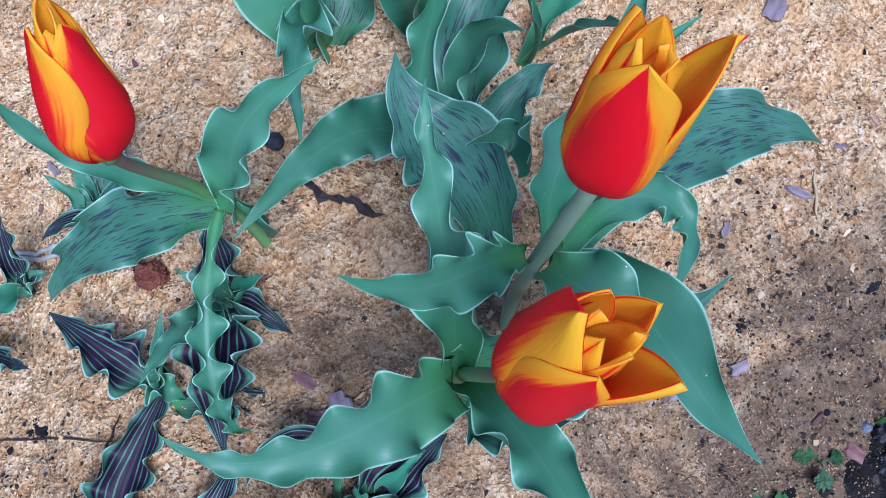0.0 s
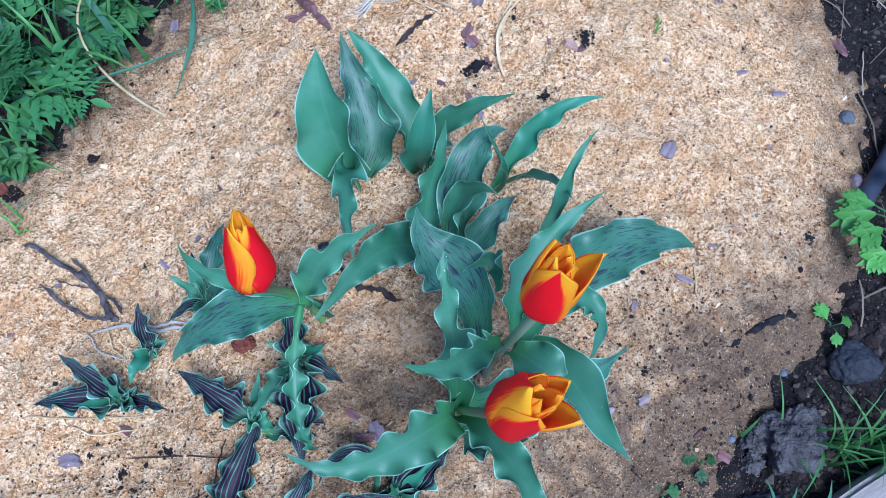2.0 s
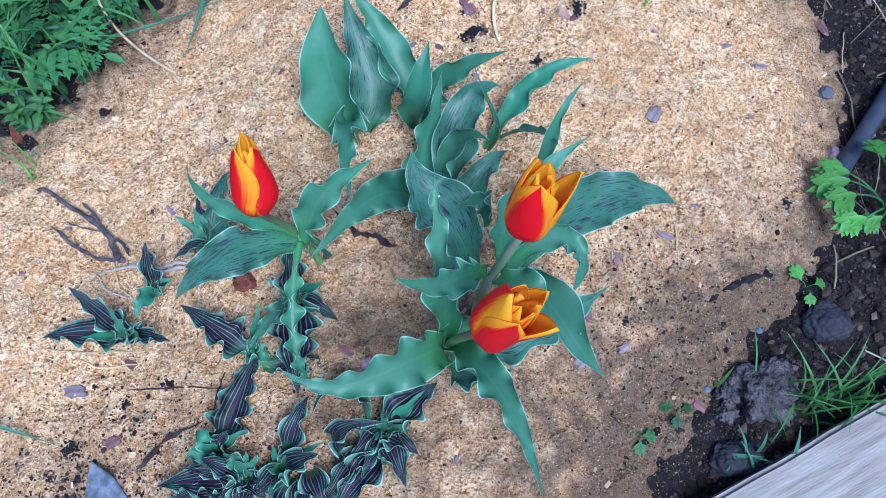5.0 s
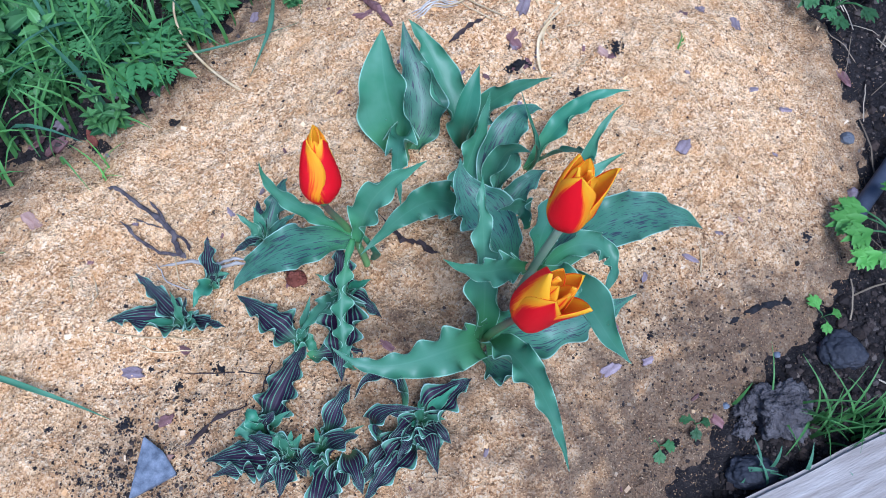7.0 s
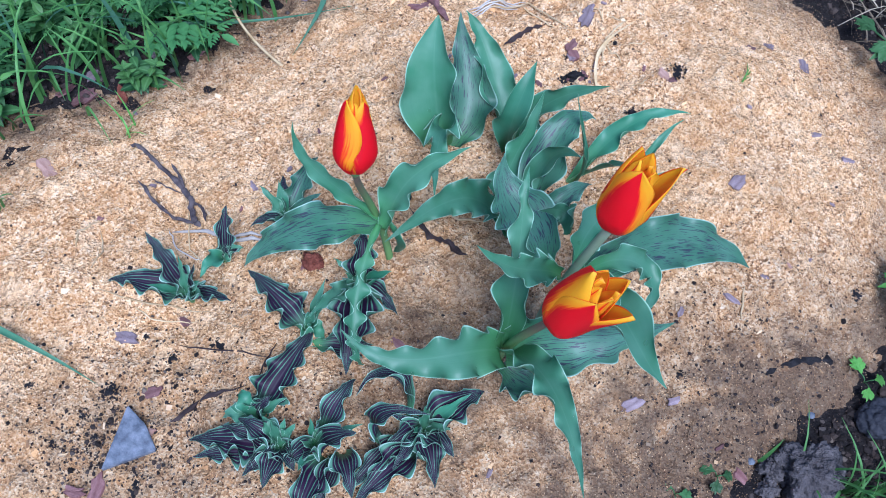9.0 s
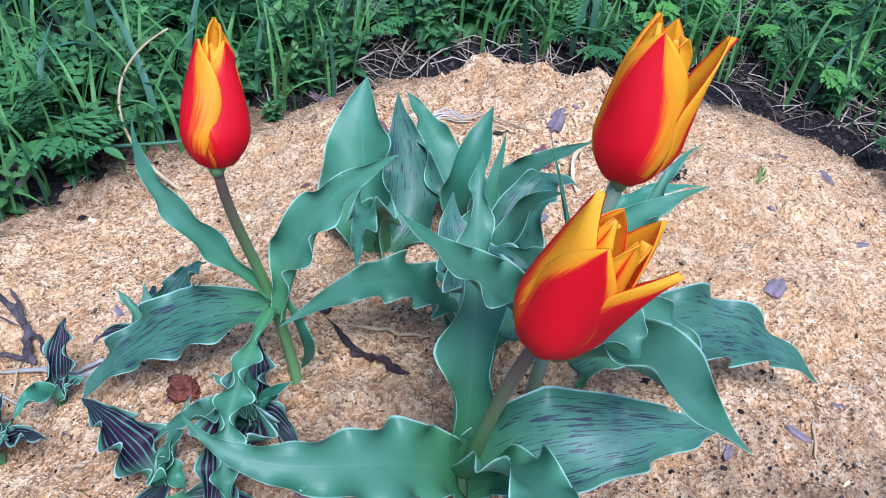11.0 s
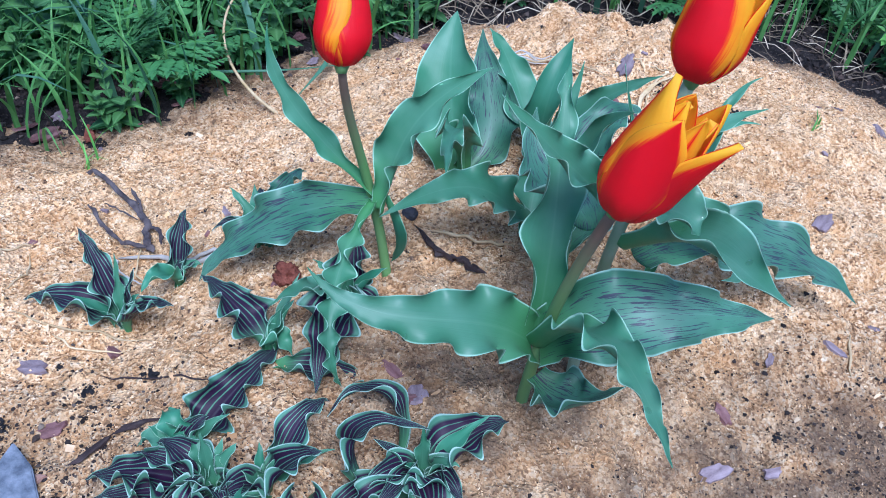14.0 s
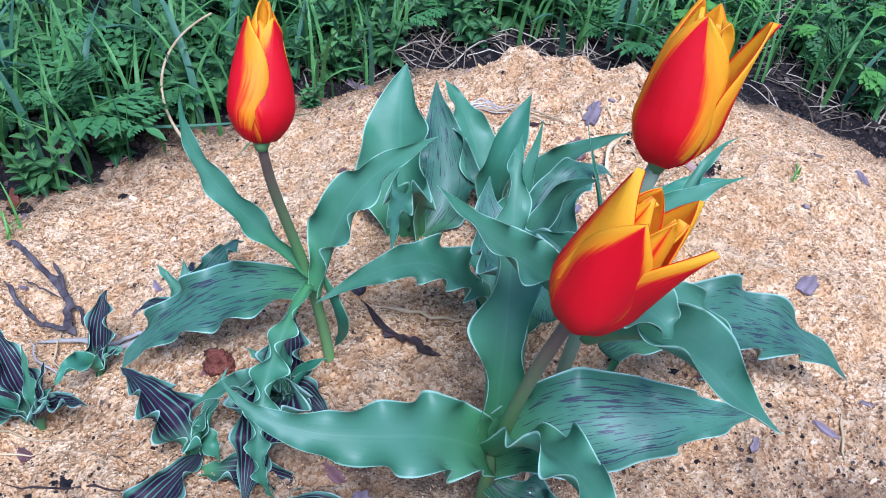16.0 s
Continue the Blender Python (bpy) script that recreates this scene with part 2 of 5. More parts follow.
M_BARK = plain("bark_chip", (0.13, 0.055, 0.052), (0.26, 0.135, 0.130), 60, 0.6, 0.6, 0.002, (1, 3, 1), 0.35, 0.7)
M_BARK_RED = plain("bark_red", (0.13, 0.035, 0.022), (0.26, 0.085, 0.055), 80, 0.7, 0.8, 0.003)
M_BARK_GREY = plain("bark_chip_grey", (0.17, 0.120, 0.130), (0.34, 0.265, 0.285), 70, 0.6, 0.5, 0.002, (1, 3, 1), 0.35, 0.5)
M_BARK_PINK = plain("bark_chip_pink", (0.36, 0.20, 0.15), (0.50, 0.32, 0.25), 70, 0.65, 0.4, 0.001, (1, 3, 1), 0.3, 0.4)
M_CHAR = plain("dark_crumb", (0.012, 0.011, 0.013), (0.035, 0.032, 0.035), 120, 0.85, 0.8, 0.003, rnd=0.5)
M_STONE = plain("grey_stone", (0.10, 0.105, 0.12), (0.17, 0.175, 0.19), 45, 0.75, 0.5, 0.003, rnd=0.3)
M_DARKSTONE = plain("dark_stone", (0.020, 0.022, 0.030), (0.05, 0.05, 0.06), 45, 0.7, 0.5, 0.003)
M_CLOD = plain("earth_clod", (0.085, 0.075, 0.078), (0.18, 0.16, 0.16), 60, 0.95, 0.9, 0.006, rnd=0.3)
M_SLATE = plain("slate", (0.08, 0.095, 0.125), (0.24, 0.265, 0.315), 110, 0.6, 0.4, 0.001)
M_TWIG = plain("dry_twig", (0.045, 0.035, 0.040), (0.15, 0.125, 0.125), 80, 0.8, 0.6, 0.001)
M_TWIG_DARK = plain("wet_twig", (0.025, 0.016, 0.016), (0.06, 0.04, 0.038), 80, 0.6, 0.6, 0.001)
M_STRAW = plain("straw", (0.48, 0.34, 0.17), (0.66, 0.52, 0.32), 60, 0.7, 0.3, 0.0006, rnd=0.4)
M_DEAD = plain("dead_stem", (0.42, 0.38, 0.33), (0.60, 0.55, 0.50), 60, 0.7, 0.3, 0.0006, rnd=0.4)
M_PLANK = plain("weathered_plank", (0.26, 0.22, 0.19), (0.42, 0.375, 0.335), 14, 0.85, 0.5, 0.002, (1, 9, 9))
M_PIPE = plain("grey_hose", (0.030, 0.036, 0.055), (0.055, 0.062, 0.085), 30, 0.5, 0.1, 0.0005)


def weed_material(name, c1, c2, rnd=0.5):
    n = Nodes(name, 0.5, 0.3)
    a = n.noise(n.coord(), 45, 3)
    isl = n.island()
    col = n.mix(n.ramp(a, (0.3, (0, 0, 0)), (0.7, (1, 1, 1))), c1, c2)
    col = n.mix(n.math("MULTIPLY", isl, 0.5), col, tuple(v * 0.55 for v in c1))
    hue = n.t.nodes.new("ShaderNodeHueSaturation")
    n.link(n.math("ADD", n.math("MULTIPLY", n.random(), rnd), 1 - rnd / 2), hue.inputs["Value"])
    n.link(col, hue.inputs["Color"])
    n.colour(hue.outputs[0])
    n.bump(a, 0.2, 0.001)
    n.glow_through(hue.outputs[0], 0.22)
    return n.m


M_WEED = weed_material("weed_leaf", (0.055, 0.15, 0.048), (0.105, 0.23, 0.085), 0.7)
M_FERN = weed_material("feathery_leaf", (0.045, 0.145, 0.045), (0.110, 0.270, 0.085), 0.9)
M_GRASS = weed_material("grass_blade", (0.065, 0.190, 0.045), (0.15, 0.33, 0.09), 0.9)
n = Nodes("sprig_leaf", 0.45, 0.35)
a = n.noise(n.coord(), 60, 3)
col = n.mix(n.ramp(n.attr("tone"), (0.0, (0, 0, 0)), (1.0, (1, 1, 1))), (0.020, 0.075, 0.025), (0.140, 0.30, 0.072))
col = n.mix(n.math("MULTIPLY", n.ramp(n.attr("mid"), (0.72, (0, 0, 0)), (1.0, (1, 1, 1))), 0.45), col, (0.22, 0.40, 0.17))
col = n.mix(n.math("MULTIPLY", a, 0.35), col, (0.05, 0.15, 0.06))
hue = n.t.nodes.new("ShaderNodeHueSaturation")
n.link(n.math("ADD", n.math("MULTIPLY", n.random(), 0.5), 0.75), hue.inputs["Value"])
n.link(col, hue.inputs["Color"])
n.colour(hue.outputs[0])
n.bump(a, 0.35, 0.001)
n.glow_through(hue.outputs[0], 0.22)
M_SPRIG = n.m
M_BRIGHT = weed_material("bright_leaf", (0.11, 0.32, 0.05), (0.20, 0.46, 0.10))
M_BLUEGRASS = weed_material("bluish_grass", (0.07, 0.19, 0.10), (0.13, 0.28, 0.17))
M_YELLOW = plain("dandelion_yellow", (0.80, 0.50, 0.01), (0.90, 0.66, 0.03), 200, 0.6, 0.2, 0.0005)

n = Nodes("water_drop", 0.02, 0.5)
n.b.inputs["Transmission Weight"].default_value = 1.0
n.b.inputs["IOR"].default_value = 1.33
M_DROP = n.m

# ---- the lie of the land ----
CENTRE = Vector((0.0, 0.24))
EDGE_AT = (-180, -150, -120, -90, -60, -42, -19, -2, 14, 25, 43, 62, 76, 101, 125, 144, 161, 171, 180)
EDGE_R = (0.485, 0.60, 0.60, 0.44, 0.32, 0.31, 0.31, 0.37, 0.42, 0.45, 0.50, 0.475, 0.43, 0.40, 0.36, 0.355, 0.36, 0.41, 0.485)


def reach(x, y):
    """How far out on the mound a place lies: 0 in the middle, 1 at its foot."""
    a = math.degrees(math.atan2(y - CENTRE.y, x - CENTRE.x))
    return math.hypot(x - CENTRE.x, y - CENTRE.y) / float(np.interp(a, EDGE_AT, EDGE_R))


def heap(x, y):
    """The ragged crest at the back of the mound."""
    z = 0.0
    for hx, hy, h, s in ((0.050, 0.545, 0.033, 0.040), (-0.035, 0.575, 0.030, 0.036), (0.13, 0.55, 0.012, 0.06)):
        z += h * math.exp(-((x - hx) ** 2 + (y - hy) ** 2) / (2 * s * s))
    return z * (1 + 0.40 * noise.noise((x * 32, y * 32, 6.0)) + 0.12 * noise.noise((x * 90, y * 90, 8.0)))


def mound_z(x, y, fine=True):
    r = reach(x, y)
    t = max(0.0, min(1.0, (-x - 0.12) / 0.17))
    z = 0.066 * (1 - min(r, 1.3) ** 3.0) * (1 - 0.68 * t * t * (3 - 2 * t)) + heap(x, y)
    z += 0.016 * math.exp(-((x - 0.19) ** 2 + (y - 0.44) ** 2) / 0.0072) - 0.020 * math.exp(-((x - 0.15) ** 2 + (y - 0.07) ** 2) / 0.0072)
    if fine:
        z += 0.0065 * noise.noise((x * 14, y * 14, 1.0)) + 0.0060 * noise.noise((x * 38, y * 38, 4.0)) + 0.0036 * noise.noise((x * 105, y * 105, 7.0)) + 0.0018 * noise.noise((x * 270, y * 270, 3.0))
        z += max(0.0, r - 0.6) * 0.02 * noise.noise((x * 22, y * 22, 2.0))
    return z


def damp_shade_at(x, y):
    """How far the sawdust is darkened: by moisture and soil at its soil-side foot, by moisture and painted shade in
    patches round the plants.
    """
    a, r = math.degrees(math.atan2(y - CENTRE.y, x - CENTRE.x)), reach(x, y)
    ease = lambda t: max(0.0, min(1.0, t)) ** 2 * (3 - 2 * max(0.0, min(1.0, t)))
    soily = ease((a + 88) / 40) * (1 - ease((a + 25) / 50))
    e = soily * max(0.0, r - 0.42) / 0.42 + (1 - soily) * max(0.0, r - 0.82) / 0.24
    # soft patches among the tulips: wet sawdust, with the plants' shade painted in
    stain_shade = 0.42 * math.exp(-((x - 0.06) ** 2 + (y - 0.03) ** 2) / (2 * 0.12 ** 2))
    stain_shade += 0.40 * math.exp(-((x + 0.05) ** 2 + (y - 0.09) ** 2) / (2 * 0.085 ** 2))
    stain_shade += 0.5 * math.exp(-((x + 0.25) ** 2 / 0.02 + (y + 0.03) ** 2 / 0.006))
    n1, n2 = noise.noise((x * 22, y * 22, 9.0)), noise.noise((x * 60, y * 60, 2.0))
    return max(0.0, min(1.0, e * (1 + 0.3 * n1 + 0.5 * n2) + stain_shade * (1 + 0.3 * n1 + 0.5 * n2) + 0.06 * n1 + 0.16 * n2))


def soil_z(x, y):
    d = math.hypot(x, y - 0.3)
    k = 1.0 if d < 3 else 0.3
    return -0.004 + k * (0.010 * noise.noise((x * 9, y * 9, 11.0)) + 0.007 * noise.noise((x * 31, y * 31, 5.0)) + 0.004 * noise.noise((x * 85, y * 85, 3.0)))


def land(x, y):
    return max(mound_z(x, y), soil_z(x, y))


# ---- mesh helpers ----


def mesh_of(name, verts, faces, material, smooth=True):
    me = bpy.data.meshes.new(name)
    me.from_pydata(verts, [], faces)
    for m in material if isinstance(material, (list, tuple)) else [material]:
        me.materials.append(m)
    if smooth:
        me.polygons.foreach_set("use_smooth", [True] * len(me.polygons))
    me.update()
    return me


def thing(name, at, label, category, group="", kind=""):
    """An Empty at the base of a thing, to carry its parts."""
    ob = new(name)
    ob.empty_display_size = 0.02
    ob.location = at
    return tagged(ob, label, category, group, kind)


def under(ob, parent):
    """Hang ob, built in world coordinates, under a thing."""
    ob.parent = parent
    m = Matrix.Identity(4)
    chain = parent
    while chain is not None:
        m = Matrix.Translation(chain.location) @ m
        chain = chain.parent
    ob.matrix_parent_inverse = m.inverted()
    return ob


def bez(c, s):
    a, b, d, e = (Vector(p) for p in c)
    q = 1 - s
    return a * q ** 3 + b * (3 * s * q * q) + d * (3 * s * s * q) + e * s ** 3


def bez_tangent(c, s):
    a, b, d, e = (Vector(p) for p in c)
    q = 1 - s
    t = (b - a) * (q * q) + (d - b) * (2 * s * q) + (e - d) * (s * s)
    return t.normalized() if t.length > 1e-9 else Vector((0, 0, 1))


def tube_mesh(name, path, radii, material, sides=8, along=True):
    """A round stem through a list of points."""
    pts = [Vector(p) for p in path]
    verts, faces, marks = [], [], []
    ref = Vector((0.3, 1, 0.2)).normalized()
    for i, p in enumerate(pts):
        t = (pts[min(i + 1, len(pts) - 1)] - pts[max(i - 1, 0)]).normalized()
        u = (ref - t * ref.dot(t)).normalized()
        v = t.cross(u)
        ref = u
        for k in range(sides):
            a = 2 * math.pi * k / sides
            verts.append(p + (u * math.cos(a) + v * math.sin(a)) * radii[i])
            marks.append(i / (len(pts) - 1))
    for i in range(len(pts) - 1):
        for k in range(sides):
            a, b = i * sides + k, i * sides + (k + 1) % sides
            faces.append((a, b, b + sides, a + sides))
    faces.append(tuple(range(sides - 1, -1, -1)))
    faces.append(tuple(range((len(pts) - 1) * sides, len(pts) * sides)))
    me = mesh_of(name, verts, faces, material)
    if along:
        at = me.attributes.new("along", "FLOAT", "POINT")
        at.data.foreach_set("value", marks)
    return me


def blade_mesh(name, c, width, material, twist=(0, 0), wave=0.12, waves=5.0, cup=0.22, base=0.45, peak=0.38, seed=0, n=110, m=14, thick=0.0007, fold=0.0, taper=1.35):
    """A tulip blade: a curved spine, a width that swells and tapers, a cupped section and a ruffled margin."""
    rng = random.Random(seed)
    ph = [rng.uniform(0, 6.28) for _ in range(4)]
    p0, p3 = Vector(c[0]), Vector(c[3])
    out = Vector((p3.x - p0.x, p3.y - p0.y, 0))
    out = out.normalized() if out.length > 1e-5 else Vector((0, -1, 0))
    side0 = Vector((0, 0, 1)).cross(out)
    length = sum((bez(c, (i + 1) / 20) - bez(c, i / 20)).length for i in range(20))
    top, low, rim, uv, ways = [], [], [], [], []
    side = side0.copy()
    for i in range(n + 1):
        s = i / n
        p, t = bez(c, s), bez_tangent(c, s)
        side = side - t * side.dot(t)
        side = side.normalized()
        tw = radians(twist[0] + (twist[1] - twist[0]) * s)
        sd = side * math.cos(tw) + t.cross(side) * math.sin(tw)
        nm = t.cross(sd)
        if s < peak:
            k = s / peak
            w = base + (1 - base) * (k * k * (3 - 2 * k))
        else:
            k = (s - peak) / (1 - peak)
            w = (1 - k ** taper) ** 1.1 * (1 - 0.12 * k) + 0.012
        w *= width * 1.06
        arc = max(0.12, min(1.5, (cup * 3.3 + 0.2 + 1.2 * fold) * (1.25 - 0.85 * s)))
        for j in range(m + 1):
            u = math.sin(math.pi / 2 * (2 * j / m - 1))
            edge = abs(u)
            own = 0 if u < 0 else 1
            drift = noise.noise((s * 2.2, seed * 1.7, own * 5.0))
            swell = 1 + 0.7 * noise.noise((s * 3.4, seed * 2.9, own * 3.0))
            turn = 2 * math.pi * 1.0 * waves * s + ph[own] + 1.7 * drift
            ruffle = swell * (math.sin(turn) + 0.15 * math.sin(2 * turn + ph[own + 2]))
            amp = (1.1 * wave + 0.070) * (0.5 * min(width, 0.034) + 0.5 * min(w, 0.034)) * min(1.0, s * 4.0) * (1 - s ** 4) * edge ** 3.4
            draw, lift = w * 0.5 * math.sin(u * arc) / arc, w * 0.5 * (1 - math.cos(u * arc)) / arc
            outward = sd * math.cos(u * arc) + nm * math.sin(u * arc)
            upward = nm * math.cos(u * arc) - sd * math.sin(u * arc)
            q = p + sd * draw + nm * (lift + 0.04 * w * edge) + upward * (amp * ruffle) + outward * (0.34 * amp * ruffle * (1 if u > 0 else -1))
            th = thick * (1 - 0.6 * edge)
            top.append(q + nm * th * 0.5)
            low.append(q - nm * th * 0.5)
            rim.append(edge)
            ways.append(s)
            uv.append(((u * 0.5 + 0.5) * width + seed * 0.37, s * length + seed * 0.11))
    k = len(top)
    row = m + 1
    faces = []
    for i in range(n):
        for j in range(m):
            a = i * row + j
            faces.append((a, a + 1, a + row + 1, a + row))
            faces.append((k + a, k + a + row, k + a + row + 1, k + a + 1))
    for i in range(n):
        a, b = i * row, i * row + m
        faces.append((a, a + row, k + a + row, k + a))
        faces.append((b, k + b, k + b + row, b + row))
    for j in range(m):
        a, b = j, n * row + j
        faces.append((a, k + a, k + a + 1, a + 1))
        faces.append((b, b + 1, k + b + 1, k + b))
    me = mesh_of(name, top + low, faces, material)
    at = me.attributes.new("rim", "FLOAT", "POINT")
    at.data.foreach_set("value", rim + rim)
    at = me.attributes.new("along", "FLOAT", "POINT")
    at.data.foreach_set("value", ways + ways)
    layer = me.uv_layers.new(name="uv")
    both = uv + uv
    idx = np.empty(len(me.loops), dtype=np.int32)
    me.loops.foreach_get("vertex_index", idx)
    layer.data.foreach_set("uv", np.array(both, dtype=np.float32)[idx].ravel())
    return me


def petal_mesh(name, axis, at, size, radius, half, turn, outer, tip=0.25, flare=0.0, red=0.62, shift=0.0, curl=0.0, seed=0):
    """One petal of a goblet flower, wrapped round its axis."""
    rng = random.Random(seed + 900)
    zz = Vector(axis).normalized()
    xx = (Vector((1, 0, 0)) - zz * zz.x).normalized()
    rot = Matrix((xx, zz.cross(xx), zz)).transposed()
    n, m = 30, 18
    front, back, flame, uv = [], [], [], []
    wob = rng.uniform(0, 6.28)
    for i in range(n + 1):
        v = i / n
        if v < 0.30:
            k = v / 0.30
            r = radius * math.sqrt(max(0.0, 1 - (1 - k) ** 2)) * 0.9 + radius * 0.1 * k
        else:
            k = (v - 0.30) / 0.70
            r = radius * (1 - (1 - tip) * k ** 1.3)
        r += flare * size * max(0.0, v - 0.25) ** 2
        if v < 0.5:
            k = v / 0.5
            w = 0.10 + 0.90 * math.sin(k * math.pi / 2) ** 0.8
        else:
            k = (v - 0.5) / 0.5
            w = (1 - k ** 1.8) ** 0.95 * (1 - 0.1 * k) + 0.01
        w *= half
        wrap = max(r, radius * 0.62)
        for j in range(m + 1):
            u = 2 * j / m - 1
            a = radians(turn) + u * w / wrap
            rr = r * (1 - 0.10 * u * u) + curl * radius * v * v * (u * u - 0.3) + 0.0006 * math.sin(7 * v + 4 * u + wob)
            if wrap > r:
                cx = (r - wrap) * math.cos(radians(turn))
                cy = (r - wrap) * math.sin(radians(turn))
                q = Vector((cx + (rr + wrap - r) * math.cos(a), cy + (rr + wrap - r) * math.sin(a), v * size))
            else:
                q = Vector((rr * math.cos(a), rr * math.sin(a), v * size))
            d = Vector((math.cos(a), math.sin(a), 0))
            front.append(Vector(at) + rot @ (q + d * 0.0004))
            back.append(Vector(at) + rot @ (q - d * 0.0004))
            reach_red = red * (1.35 - 0.9 * v ** 1.3) + 1.5 * max(0.0, 0.16 - v) / 0.16
            flame.append(0.5 * abs(u - shift) / max(0.05, reach_red))
            uv.append((u * half + seed * 0.31, v * size))
    k = len(front)
    row = m + 1
    faces, slots = [], []
    for i in range(n):
        for j in range(m):
            a = i * row + j
            faces.append((a, a + 1, a + row + 1, a + row))
            slots.append(0)
            faces.append((k + a, k + a + row, k + a + row + 1, k + a + 1))
            slots.append(1)
    for i in range(n):
        a, b = i * row, i * row + m
        faces += [(a, a + row, k + a + row, k + a), (b, k + b, k + b + row, b + row)]
        slots += [0, 0]
    for j in range(m):
        b = n * row + j
        faces.append((b, b + 1, k + b + 1, k + b))
        slots.append(0)
    me = mesh_of(name, front + back, faces, [M_PETAL_OUT, M_PETAL_IN])
    me.polygons.foreach_set("material_index", slots)
    extra = 0.0 if outer else 0.42
    inner = [0.84 - (0.6 if outer else 0.35) * max(0.0, (abs(q[0] - seed * 0.31) / half - 0.86) / 0.14) - 0.2 * max(0.0, 0.5 - q[1] / size) for q in uv]
    at_ = me.attributes.new("tongue", "FLOAT", "POINT")
    at_.data.foreach_set("value", [min(1.0, f + extra) for f in flame] + inner)
    layer = me.uv_layers.new(name="uv")
    both = np.array(uv + uv, dtype=np.float32)
    idx = np.empty(len(me.loops), dtype=np.int32)
    me.loops.foreach_get("vertex_index", idx)
    layer.data.foreach_set("uv", both[idx].ravel())
    return me


# ---- ground ----


def spread(k, count, fine, far):
    """Grid lines close together near the middle and wide apart far out."""
    t = 2 * k / count - 1
    return math.copysign(fine * abs(t) + far * abs(t) ** 9, t)


N = 300
gv = [(spread(i, N, 1.05, 60), 0.35 + spread(j, N, 1.05, 60), 0) for j in range(N + 1) for i in range(N + 1)]
gv = [(x, y, soil_z(x, y)) for x, y, _ in gv]
gf = [(a, a + 1, a + N + 2, a + N + 1) for j in range(N) for a in range(j * (N + 1), j * (N + 1) + N)]
tagged(new("ground", mesh_of("ground", gv, gf, M_SOIL)), "dark damp crumbly garden soil round the mound", "ground", kind="structure")

RINGS, SEGS = 270, 640
mv, mf, damp_shade = [], [], []
for i in range(RINGS + 1):
    k = 1.16 * (i / RINGS) ** 0.85
    for j in range(SEGS):
        a = -math.pi + 2 * math.pi * j / SEGS
        r = k * float(np.interp(math.degrees(a), EDGE_AT, EDGE_R))
        x, y = CENTRE.x + r * math.cos(a), CENTRE.y + r * math.sin(a)
        mv.append((x, y, mound_z(x, y)))
        damp_shade.append(damp_shade_at(x, y))
for i in range(RINGS):
    for j in range(SEGS):
        a, b = i * SEGS + j, i * SEGS + (j + 1) % SEGS
        mf.append((a, b, b + SEGS, a + SEGS))
me = mesh_of("sawdust_mound", mv, mf, M_SAWDUST)
me.attributes.new("damp_shade", "FLOAT", "POINT").data.foreach_set("value", damp_shade)
tagged(new("sawdust_mound", me), "low mound of pale damp sawdust mulch on the soil", "mulch", kind="structure")


def flakes(name, count, seed, spread_r, lo, hi, label):
    """Loose shavings lying at all angles on the mound."""
    rng = np.random.default_rng(seed)
    verts, faces, marks = [], [], []
    xs, ys = rng.uniform(-0.58, 0.5, count), rng.uniform(-0.3, 0.68, count)
    for x, y in zip(xs, ys):
        r = reach(x, y)
        if r > spread_r + 0.06 * rng.standard_normal():
            continue
        z = mound_z(x, y) + 0.0004
        if z < soil_z(x, y) - 0.001:
            z = soil_z(x, y)
        ln, wd = rng.uniform(lo, hi) ** 1.0, 0
        wd = ln * rng.uniform(0.3, 0.85)
        a, tilt, roll = rng.uniform(0, 6.283), rng.normal(0, 0.35), rng.normal(0, 0.4)
        ca, sa = math.cos(a), math.sin(a)
        dz, ez = math.sin(tilt) * ln * 0.5, math.sin(roll) * wd * 0.5
        b = len(verts)
        lift = abs(dz) * 0.6
        verts += [(x - ca * ln / 2 + sa * wd / 2, y - sa * ln / 2 - ca * wd / 2, z - dz - ez + lift), (x + ca * ln / 2 + sa * wd / 3, y + sa * ln / 2 - ca * wd / 3, z + dz - ez + lift),
                  (x + ca * ln / 2 - sa * wd / 2, y + sa * ln / 2 + ca * wd / 2, z + dz + ez + lift), (x - ca * ln / 2 - sa * wd / 3, y - sa * ln / 2 + ca * wd / 3, z - dz + ez + lift)]
        faces.append((b, b + 1, b + 2, b + 3))
        # flakes take the same wet and painted-shade darkening as the mound
        marks += [min(1.0, damp_shade_at(x, y) * rng.uniform(0.5, 1.3))] * 4
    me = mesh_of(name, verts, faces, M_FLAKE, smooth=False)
    me.attributes.new("damp_shade", "FLOAT", "POINT").data.foreach_set("value", marks)
    return tagged(new(name, me), label, "shavings", kind="stuff")


flakes("sawdust_flakes", 300000, 5, 1.0, 0.0005, 0.0015, "fine pale and brown wood shavings on the mound")
flakes("coarse_shavings", 1500, 6, 1.0, 0.003, 0.006, "larger curled wood shavings strewn over the sawdust")

# ---- flowering tulips ----
BROAD = []


def blades(plant, rows, material_default):
    """Leaves of one plant: name, spine, width, options."""
    for k, (c, width, opt) in enumerate(rows):
        opt = dict(opt)
        mat = opt.pop("mat", material_default)
        me = blade_mesh("leaf", c, width, mat, seed=len(bpy.data.meshes), **opt)
        under(new("leaf", me), plant)
        if width > 0.023:
            BROAD.append(me)


def stem_part(plant, c, r0, r1, material=None):
    path = [bez(c, i / 16) for i in range(17)]
    under(new("stem", tube_mesh("stem", path, [r0 + (r1 - r0) * i / 16 for i in range(17)], material or M_STEM, 10)), plant)


